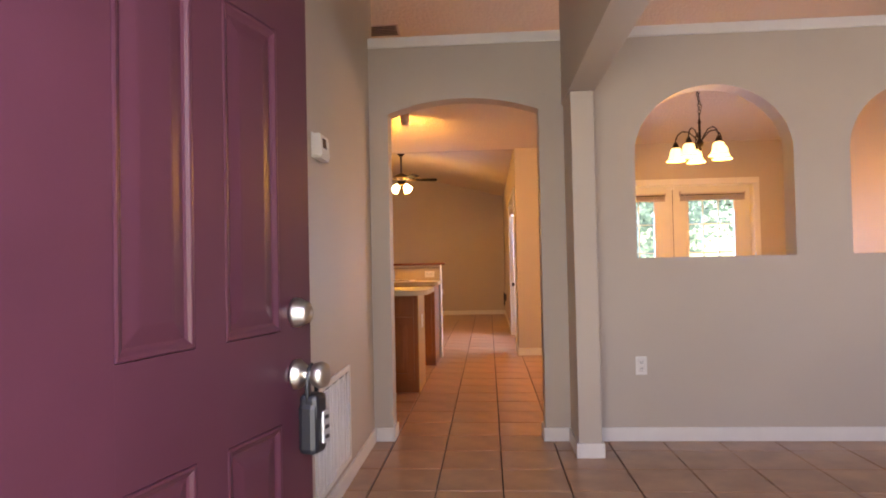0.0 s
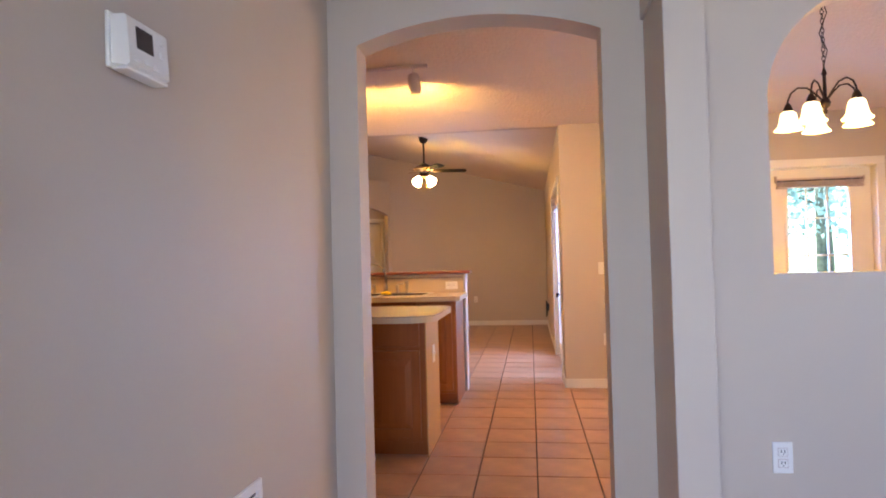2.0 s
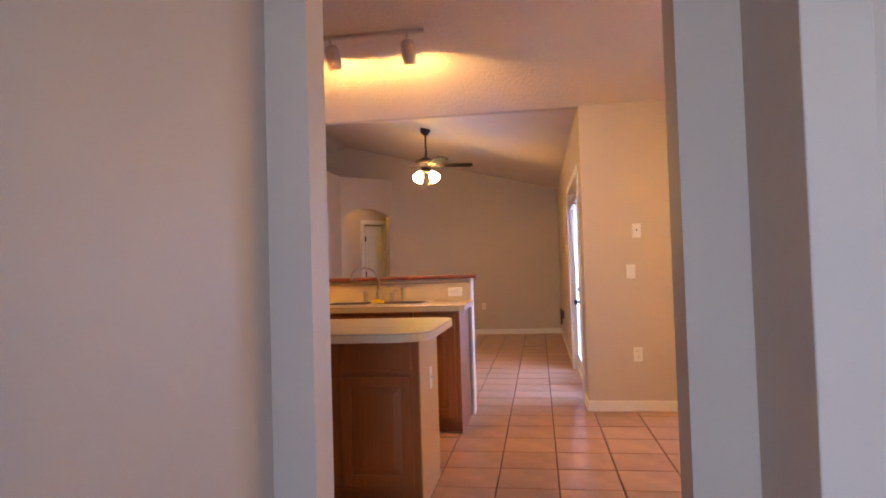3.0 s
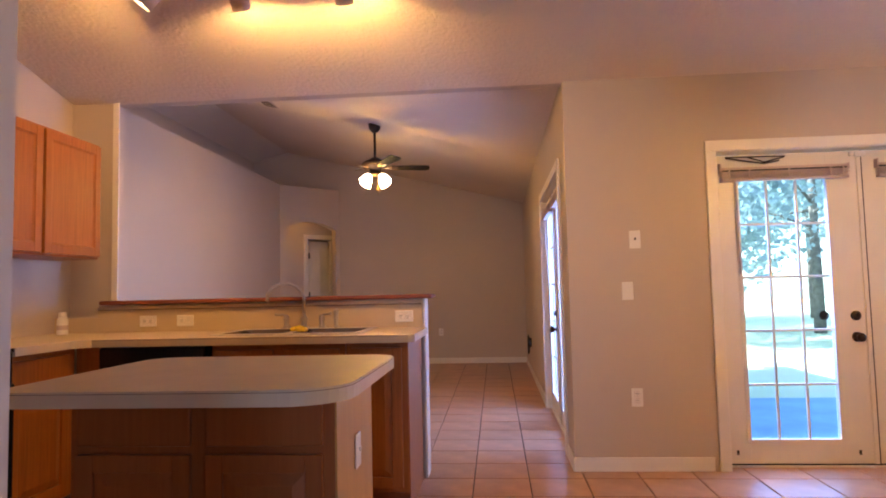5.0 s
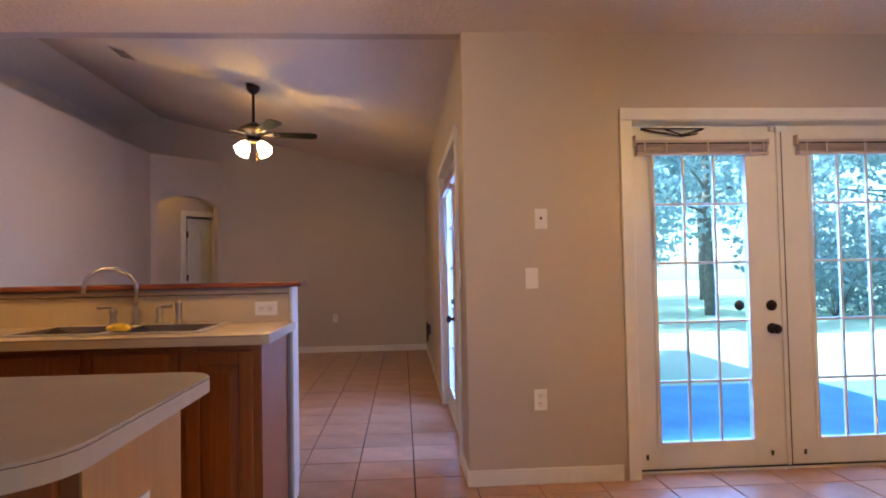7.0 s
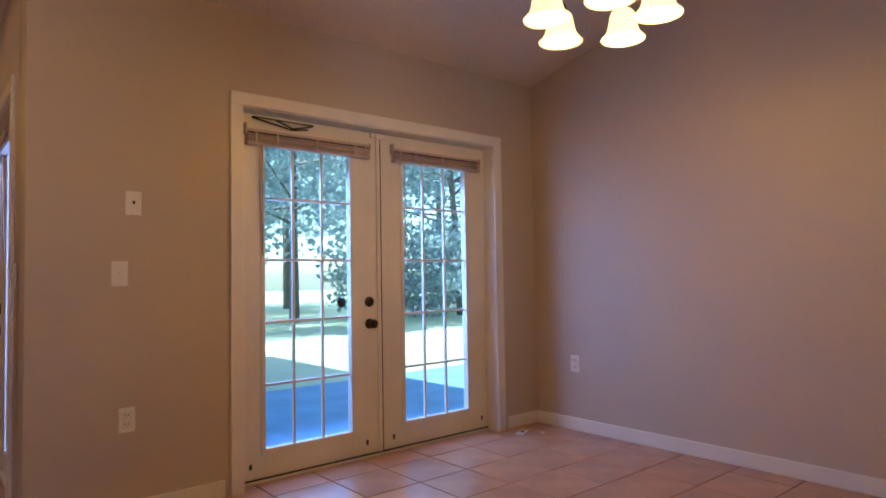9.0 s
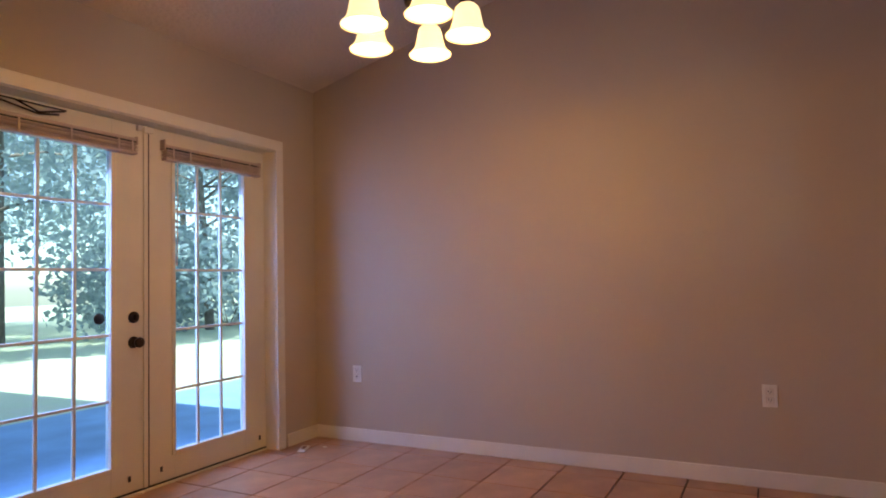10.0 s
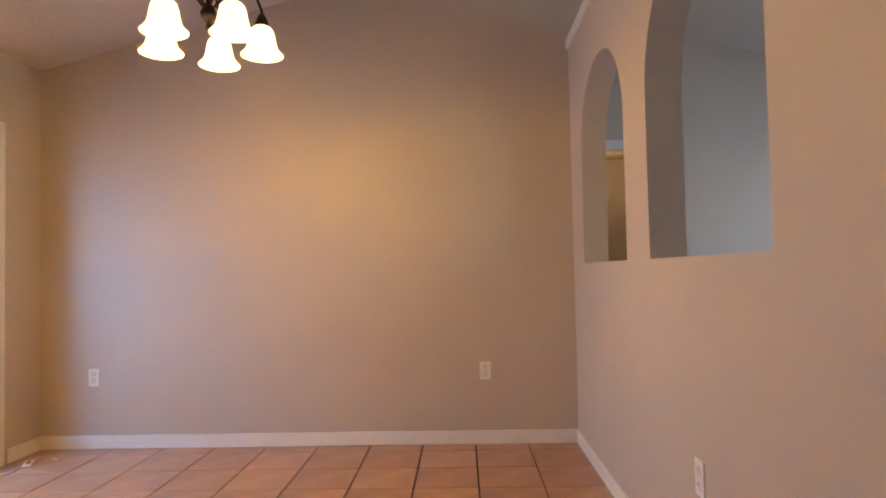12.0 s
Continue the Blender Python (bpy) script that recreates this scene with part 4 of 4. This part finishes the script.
part("cap", lathe(bmesh.new(), [(0, 0.112), (0.024, 0.112), (0.024, 0.140), (0.020, 0.146), (0, 0.146)], seg=16), PLASTIC, bt)
part("label_bar", lathe(bmesh.new(), [(0.0335, 0.03), (0.0335, 0.06)], seg=18), mat("faded_label", (0.55, 0.45, 0.42), 0.6), bt)

# track light under the slope
TY, TZ = 7.0, main_ceil(7.0)
tl = thing("track_light", None, None, "white ceiling track with three lit spot heads", "track light", pose(0, TY, TZ))
part("track", B(-2.35, -0.58, -0.018, 0.018, -0.026, -0.002, 0.003), BLIND, tl)
for x, rx, ry in ((-0.70, 36, 0), (-1.24, 36, 0), (-1.62, -8, 34)):
    hm = pose(x, 0.006, -0.062, rx, ry, 0)
    head = lathe(bmesh.new(), [(0, 0.004), (0.020, 0.0), (0.040, -0.012), (0.049, -0.035), (0.050, -0.120), (0.046, -0.165), (0.042, -0.165), (0.044, -0.120), (0.038, -0.07), (0, -0.065)], hm, 20)
    hd = part("spot_head", head, BLIND, tl)
    part("stem", tube(bmesh.new(), [(x, 0, -0.024), (x, 0.003, -0.064)], 0.008), BLIND, hd)
    part("bulb", lathe(bmesh.new(), [(0, -0.085), (0.030, -0.095), (0.040, -0.125), (0.034, -0.150), (0, -0.160)], hm, 16), BULB, hd)
    mouth = pose(0, TY, TZ) @ hm @ Vector((0, 0, -0.185))
    aim = mouth + (Vector((0, 0.9, -0.55)) if ry == 0 else Vector((-0.7, 0.1, -0.55)))
    lamp("track_lamp", "SPOT", look(mouth, aim), 5.6, HALOGEN, 0.04, spot=156)

cv = thing("ceiling_register", None, None, "dark ceiling air register in the kitchen vault", "vent", Matrix.Translation((-0.71, 5.72, main_ceil(5.72) - 0.002)) @ Matrix.Rotation(math.atan(-0.247), 4, "X"))
part("frame", B(-0.15, 0.15, -0.08, 0.08, -0.008, 0, 0.002), BLIND, cv)
for i in range(6):
    part("slat", B(-0.13, 0.13, -0.065 + i * 0.023, -0.055 + i * 0.023, -0.012, -0.009), SLOT, cv)

# ---- dining room chandelier ----
CX, CY, CZ = 2.135, 6.40, 2.20
ch = thing("chandelier", None, None, "bronze five-arm chandelier with lit bell-shaped glass shades", "chandelier", pose(CX, CY, CZ))
top = main_ceil(CY) - CZ
part("ceiling_cup", lathe(bmesh.new(), [(0, top - 0.045), (0.02, top - 0.042), (0.058, top - 0.018), (0.062, top + 0.02), (0, top + 0.02)], seg=20), BRONZE, ch)
bm = bmesh.new()
z, k = 0.27, 0
while z < top - 0.045:
    for a in range(12):
        a0, a1 = 2 * math.pi * a / 12, 2 * math.pi * (a + 1) / 12
        ps = []
        for q in (a0, a1):
            u, v = 0.010 * math.cos(q), 0.020 * math.sin(q)
            ps.append((u, 0, z + v) if k % 2 else (0, u, z + v))
        tube(bm, ps, 0.0028, 5)
    z += 0.031
    k += 1
part("chain", bm, BRONZE, ch)
part("cord", tube(bmesh.new(), [(0.0, 0, 0.25), (0.03, 0.012, 0.36), (-0.022, 0.0, 0.47), (0.026, -0.010, 0.60), (-0.012, 0, 0.74), (0, 0, top - 0.04)], 0.0035), BRONZE, ch)
part("stem", lathe(bmesh.new(), [(0, -0.065), (0.010, -0.060), (0.014, -0.045), (0.008, -0.030), (0.028, -0.012), (0.034, 0.01), (0.024, 0.035), (0.012, 0.05), (0.010, 0.19), (0.018, 0.20), (0.011, 0.22), (0.005, 0.25), (0, 0.25)], seg=16), BRONZE, ch)
prof = [(0.022, 0.048), (0.034, 0.046), (0.046, 0.034), (0.053, 0.012), (0.058, -0.020), (0.066, -0.048), (0.080, -0.066), (0.089, -0.074), (0.088, -0.079), (0.078, -0.070), (0.063, -0.050), (0.052, -0.02), (0.045, 0.015), (0.03, 0.036), (0.022, 0.040)]
for k in range(5):
    a = radians(10 + 72 * k)
    d = Vector((math.cos(a), math.sin(a), 0))
    arm = tube(bmesh.new(), [d * r + Vector((0, 0, z)) for r, z in ((0.015, 0.03), (0.05, 0.075), (0.10, 0.125), (0.155, 0.135), (0.195, 0.105), (0.215, 0.055), (0.215, 0.02))], [0.006] * 7, 8)
    lathe(arm, [(0, 0.045), (0.012, 0.040), (0.024, 0.015), (0.030, -0.004), (0.034, -0.018), (0, -0.018)], Matrix.Translation(d * 0.215), 14)
    ao = part("arm", arm, BRONZE, ch)
    sh = part("shade", lathe(bmesh.new(), prof, Matrix.Translation(d * 0.215 + Vector((0, 0, -0.062))), 24), SHADE, ao, "frosted glass bell shade, lit")
    sh.visible_shadow = True
    lamp("chandelier_lamp", "POINT", pose(CX + d.x * 0.215, CY + d.y * 0.215, CZ - 0.165), 1.95, WARM, 0.04)

# paper scraps by the wall
bm = B(-0.070, 0.070, -0.026, 0.026, 0.0, 0.009, 0.003)
bmesh.ops.subdivide_edges(bm, edges=bm.edges[:], cuts=2)
for v in bm.verts:
    v.co += noise.noise_vector(v.co * 40) * 0.004
    v.co.z = max(0.0, v.co.z)
sc = thing("paper_scrap", bm, PLASTIC, "crumpled white paper scrap on the tiles", "litter", pose(3.42, 8.05, 0.001, 0, 0, 24))
part("print_bar", B(-0.03, 0.03, -0.012, 0.008, 0.0095, 0.0135), mat("brown_print", (0.25, 0.12, 0.08), 0.7), sc)
thing("paper_scrap", B(-0.018, 0.018, -0.010, 0.010, 0.0, 0.004, 0.001), PLASTIC, "tiny white paper scrap on the tiles", "litter", pose(3.52, 7.95, 0.001, 0, 0, 60))
thing("paper_scrap", B(-0.016, 0.016, -0.012, 0.012, 0.0, 0.008, 0.002), PLASTIC, "tiny white paper scrap by the door threshold", "litter", pose(2.36, 8.28, 0.001, 0, 0, 30))

# ---- family room ----
FX, FY = -1.26, 10.85
fz = fam_ceil(FX)
cf = thing("ceiling_fan", None, None, "bronze ceiling fan missing three blades, with four lit shades", "ceiling fan", pose(FX, FY, 0))
part("canopy", lathe(bmesh.new(), [(0, fz - 0.085), (0.03, fz - 0.083), (0.062, fz - 0.045), (0.072, fz + 0.02), (0, fz + 0.02)], seg=20), BRONZE, cf)
part("downrod", tube(bmesh.new(), [(0, 0, 2.62), (0, 0, fz - 0.07)], 0.014), BRONZE, cf)
part("motor", lathe(bmesh.new(), [(0, 2.66), (0.03, 2.655), (0.07, 2.63), (0.13, 2.60), (0.145, 2.575), (0.13, 2.545), (0.07, 2.535), (0.06, 2.49), (0.08, 2.475), (0.06, 2.45), (0, 2.45)], seg=24), BRONZE, cf)
part("motor_band", lathe(bmesh.new(), [(0.131, 2.556), (0.1475, 2.566), (0.1475, 2.582), (0.136, 2.594)], seg=24), BRASS, cf, "aged brass band")
for k in range(5):
    m = Matrix.Translation((0, 0, 2.545)) @ Matrix.Rotation(radians(14 + 72 * k), 4, "Z") @ Matrix.Rotation(radians(-12), 4, "X")
    iron = box(bmesh.new(), 0.10, 0.17, -0.014, 0.014, -0.010, -0.004, 0.002, m)
    box(iron, 0.165, 0.25, -0.034, -0.018, -0.010, -0.004, 0.002, m)
    box(iron, 0.165, 0.25, 0.018, 0.034, -0.010, -0.004, 0.002, m)
    box(iron, 0.155, 0.175, -0.034, 0.034, -0.011, -0.0045, 0.002, m)
    iron = part("blade_iron", iron, BRASS, cf, "brass blade iron")
    # two of the five irons carry a blade
    if k in (0, 4):
        bl = prism(bmesh.new(), [(0.18, -0.050), (0.55, -0.066), (0.595, -0.053), (0.61, 0.0), (0.595, 0.053), (0.55, 0.066), (0.18, 0.050)], -0.0035, 0.0035)
        bmesh.ops.transform(bl, matrix=m, verts=bl.verts[:])
        part("blade", bl, BLADE, cf, "dark walnut blade")
for k in range(4):
    a = radians(55 + 90 * k)
    d = Vector((math.cos(a), math.sin(a), 0))
    m = Matrix.Translation(d * 0.095 + Vector((0, 0, 2.44))) @ Matrix.Rotation(a, 4, "Z") @ Matrix.Rotation(radians(-42), 4, "Y")
    part("shade", lathe(bmesh.new(), [(0.02, 0.01), (0.035, 0.0), (0.05, -0.03), (0.056, -0.07), (0.066, -0.10), (0.062, -0.10), (0.05, -0.07), (0.044, -0.03), (0.02, 0.0)], m, 18), FANSHADE, cf, "lit glass shade")
part("pull_chain", tube(bmesh.new(), [(0.03, 0, 2.46), (0.03, 0, 2.24)], 0.002), BRASS, cf)
lamp("fan_lamp", "POINT", pose(FX, FY, 2.31), 6.8, WARM, 0.05)

fv = thing("ceiling_register", None, None, "dark ceiling air register in the family room vault", "vent", Matrix.Translation((-2.46, 10.8, fam_ceil(-2.46) - 0.002)) @ Matrix.Rotation(math.atan(0.25), 4, "Y"))
part("frame", B(-0.08, 0.08, -0.16, 0.16, -0.008, 0, 0.002), BLIND, fv)
for i in range(6):
    part("slat", B(-0.065 + i * 0.023, -0.055 + i * 0.023, -0.14, 0.14, -0.012, -0.009), SLOT, fv)

# black cable hung at the wall
bm = bmesh.new()
for q in range(3):
    tube(bm, [(0.455 - 0.006 * q, 12.6 + 0.05 * math.sin(2 * math.pi * i / 16) * (1 - q * 0.15), 0.43 + 0.10 * math.cos(2 * math.pi * i / 16) * (1 + q * 0.12)) for i in range(17)], 0.008, 6)
box(bm, 0.452, 0.488, 12.57, 12.63, 0.40, 0.52, 0.005)
thing("cable_coil", bm, BLACK, "black coiled cable hanging from a wall plate", "cable")

# door in the angled niche
nd = tagged(new("door_hall"), "white panelled bedroom door standing ajar beyond the arch", "door", kind="structure")
nd.empty_display_size = 0.05
nd.matrix_world = DIAG
part("wall_panel", B(-0.25, 0.73, 0.62, 0.72, -0.1, 2.80), WALL, nd)
part("door_casing", B(0.73, 0.81, 0.60, 0.72, 0, 2.10, 0.004), TRIM, nd)
part("door_casing", B(1.25, 1.33, 0.60, 0.72, 0, 2.10, 0.004), TRIM, nd)
part("door_casing", B(0.73, 1.33, 0.598, 0.722, 2.10, 2.18, 0.004), TRIM, nd)
part("wall_panel", B(0.73, 1.5, 0.62, 0.72, 2.18, 2.80), WALL, nd)
part("wall_panel", B(1.33, 1.5, 0.62, 0.72, -0.1, 2.18), WALL, nd)
lf = part("door_leaf", B(0, 0.40, 0, 0.035, 0, 2.05, 0.003), DOORW, nd, m=pose(0.85, 0.66, 0.02, 0, 0, 4))
for z0, z1 in ((0.15, 0.85), (1.0, 1.90)):
    for x0 in (0.06, 0.225):
        part("panel", B(x0, x0 + 0.12, -0.006, 0.001, z0, z1, 0.004), DOORW, lf)
for z in (0.25, 1.15, 1.82):
    part("hinge", B(0.812, 0.85, 0.620, 0.655, z - 0.05, z + 0.05), BRONZE, nd)
lamp("niche_lamp", "POINT", DIAG @ Matrix.Translation((0.25, 0.38, 2.55)), 0.8, WARM, 0.06)
# Dark strip added behind the ajar door for the shade in its opening.
part("gap", B(0.81, 0.86, 0.70, 0.72, 0, 2.10), SLOT, nd)
part("side_wall", B(-0.12, -0.02, 0.12, 0.62, -0.1, 2.80), WALL, nd)


# ---- garden ----
def leaf_cloud(seed, centres, n, size):
    """Many small bent leaf sprays scattered round the limbs' ends."""
    rng = random.Random(seed)
    verts, faces = [], []
    for _ in range(n):
        c, r = rng.choice(centres)
        while True:
            p = Vector((rng.uniform(-1, 1), rng.uniform(-1, 1), rng.uniform(-1, 1)))
            if 0.2 < p.length < 1:
                break
        p = Vector(c) + Vector((p.x * r, p.y * r, p.z * r * 0.75))
        q = Euler((rng.uniform(0, 6.3), rng.uniform(0, 6.3), rng.uniform(0, 6.3))).to_matrix()
        s = size * rng.uniform(0.6, 1.4)
        i = len(verts)
        for v in ((0, -0.5, 0), (0.28, 0, 0.08), (0, 0.5, 0), (-0.28, 0, 0.08)):
            verts.append(p + q @ (Vector(v) * s))
        faces.append((i, i + 1, i + 2, i + 3))
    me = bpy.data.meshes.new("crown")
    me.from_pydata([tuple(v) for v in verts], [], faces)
    me.materials.append(HAZED_LEAF)
    return me


def tree(x, y, h, seed, crown_r, label, n=10500, low=0.35):
    rng = random.Random(seed)
    ob = thing("tree", None, None, label, "tree", pose(x, y, -0.17), group="garden trees")
    bm = bmesh.new()
    lean = Vector((rng.uniform(-0.4, 0.4), rng.uniform(-0.3, 0.3), 0))
    tube(bm, [(0, 0, -0.1), lean * 0.3 + Vector((0, 0, h * 0.25)), lean * 0.7 + Vector((0, 0, h * 0.5)), lean + Vector((0, 0, h * 0.85))], [0.017 * h, 0.013 * h, 0.010 * h, 0.003 * h], 9)
    centres = []
    for k in range(16):
        a = rng.uniform(0, 6.28)
        z0 = h * rng.uniform(low, 0.75)
        d = Vector((math.cos(a), math.sin(a), 0)) * crown_r * rng.uniform(0.45, 0.95)
        tip = lean * 0.7 + d + Vector((0, 0, z0 + h * rng.uniform(-0.05, 0.22)))
        tube(bm, [lean * (z0 / h) + Vector((0, 0, z0)), (lean * 0.7 + Vector((0, 0, z0)) + tip) / 2 + Vector((0, 0, 0.15)), tip], [0.005 * h, 0.003 * h, 0.0015 * h], 6)
        centres.append((tip, crown_r * rng.uniform(0.28, 0.5)))
    centres.append((lean + Vector((0, 0, h * 0.88)), crown_r * 0.5))
    part("trunk", bm, BARK, ob)
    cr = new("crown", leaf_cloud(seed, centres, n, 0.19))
    cr.parent = ob
    return ob


for i, (x, y, h, r) in enumerate(((3.4, 19.5, 7.5, 3.2), (8.5, 21.5, 9, 4.0), (6.0, 27, 10, 4.6), (13.5, 20, 8.5, 4.0), (-0.5, 26, 9, 4.2), (12, 29, 11, 5), (2.0, 31, 10, 4.8), (18.5, 27, 11, 5), (21, 18, 9, 4.4))):
    tree(x, y, h, 40 + i, r, "leafy green garden tree behind the lawn", low=(0.2, 0.30, 0.26, 0.12)[i % 4])


def shrub(x, y, s, seed):
    rng = random.Random(seed)
    ob = thing("shrub", None, None, "low leafy shrub at the back of the lawn", "shrub", pose(x, y, -0.17), group="garden shrubs")
    bm = bmesh.new()
    cs = []
    for k in range(9):
        a = rng.uniform(0, 6.28)
        tip = (s * 0.5 * math.cos(a), s * 0.5 * math.sin(a), s * rng.uniform(0.2, 0.95))
        tube(bm, [(0, 0, -0.05), (tip[0] * 0.4, tip[1] * 0.4, tip[2] * 0.6), tip], [0.014, 0.010, 0.005], 5)
        cs.append((Vector(tip), s * 0.38))
    part("stems", bm, BARK, ob)
    cr = new("crown", leaf_cloud(seed, cs, 2200, 0.18))
    cr.parent = ob


for i, (x, y, s) in enumerate(((-0.5, 21.5, 2.6), (1.4, 20.6, 2.2), (3.0, 21.8, 2.6), (11.2, 20.3, 3.0), (12.9, 21.6, 2.6),
                               (14.8, 20.6, 3.1), (16.6, 21.8, 2.7), (18.6, 20.2, 3.2), (20.5, 22.5, 3.2), (22.5, 20.0, 3.0))):
    shrub(x, y, s, 90 + i)

# ---- floor tiles, last ----
PX, PY, X0, Y0 = 0.340, 0.341, 0.203, 5.655
G = 0.0038
def tile_mesh():
    bm = bmesh.new()
    z = 0.0
    a, b = G, 0.0018
    lo = [bm.verts.new(p) for p in ((a, a, -0.011), (PX - a, a, -0.011), (PX - a, PY - a, -0.011), (a, PY - a, -0.011))]
    mid = [bm.verts.new(p) for p in ((a, a, -0.003), (PX - a, a, -0.003), (PX - a, PY - a, -0.003), (a, PY - a, -0.003))]
    c = a + b
    hi = [bm.verts.new(p) for p in ((c, c, z), (PX - c, c, z), (PX - c, PY - c, z), (c, PY - c, z))]
    bm.faces.new(hi)
    for r0, r1 in ((lo, mid), (mid, hi)):
        for k in range(4):
            bm.faces.new((r0[k], r0[(k + 1) % 4], r1[(k + 1) % 4], r1[k]))
    return bm


tile_me = mesh_of("tile", tile_mesh(), TILE)
rest_v, rest_f = [], []
tv = [tuple(v.co) for v in tile_me.vertices]
tf = [tuple(p.vertices) for p in tile_me.polygons]
spots = []
for i in range(-13, 21):
    for j in range(-15, 27):
        x, y = X0 + i * PX, Y0 + j * PY
        if x + PX > XE + 1.6 or x + PX < -4.0 or y < YS - 0.3 or y > YT:
            continue
        if y + PY < YB and (x + PX < XF + 0.02 or y + PY < YS):
            continue
        if x > XD and y + PY / 2 > YB:
            continue
        if x > XE and not 3.2 < y + PY / 2 < 4.4:
            continue
        if x + PX < XK and y + PY < YN:
            continue
        if x > 0.5 and y > YN + 0.1:
            continue
        spots.append((x, y))
near = [p for p in spots if (-0.8 < p[0] < 3.6 and 4.6 < p[1] < 8.3) or (-0.65 < p[0] < 0.5 and 2.6 < p[1] < 11.5)][:300]
chosen = set(near)
rng = random.Random(5)
for x, y in spots:
    dz = rng.uniform(-0.0006, 0.0006)
    if (x, y) in chosen:
        t = new("tile", tile_me)
        t.parent, t.location = floor, (x, y, dz)
    else:
        k = len(rest_v)
        rest_v += [(a + x, b + y, c + dz) for a, b, c in tv]
        rest_f += [tuple(k + q for q in f) for f in tf]
me = bpy.data.meshes.new("tiles")
me.from_pydata(rest_v, [], rest_f)
me.materials.append(TILE)
ts = new("tiles", me)
ts.parent = floor
tagged(ts, kind="stuff")
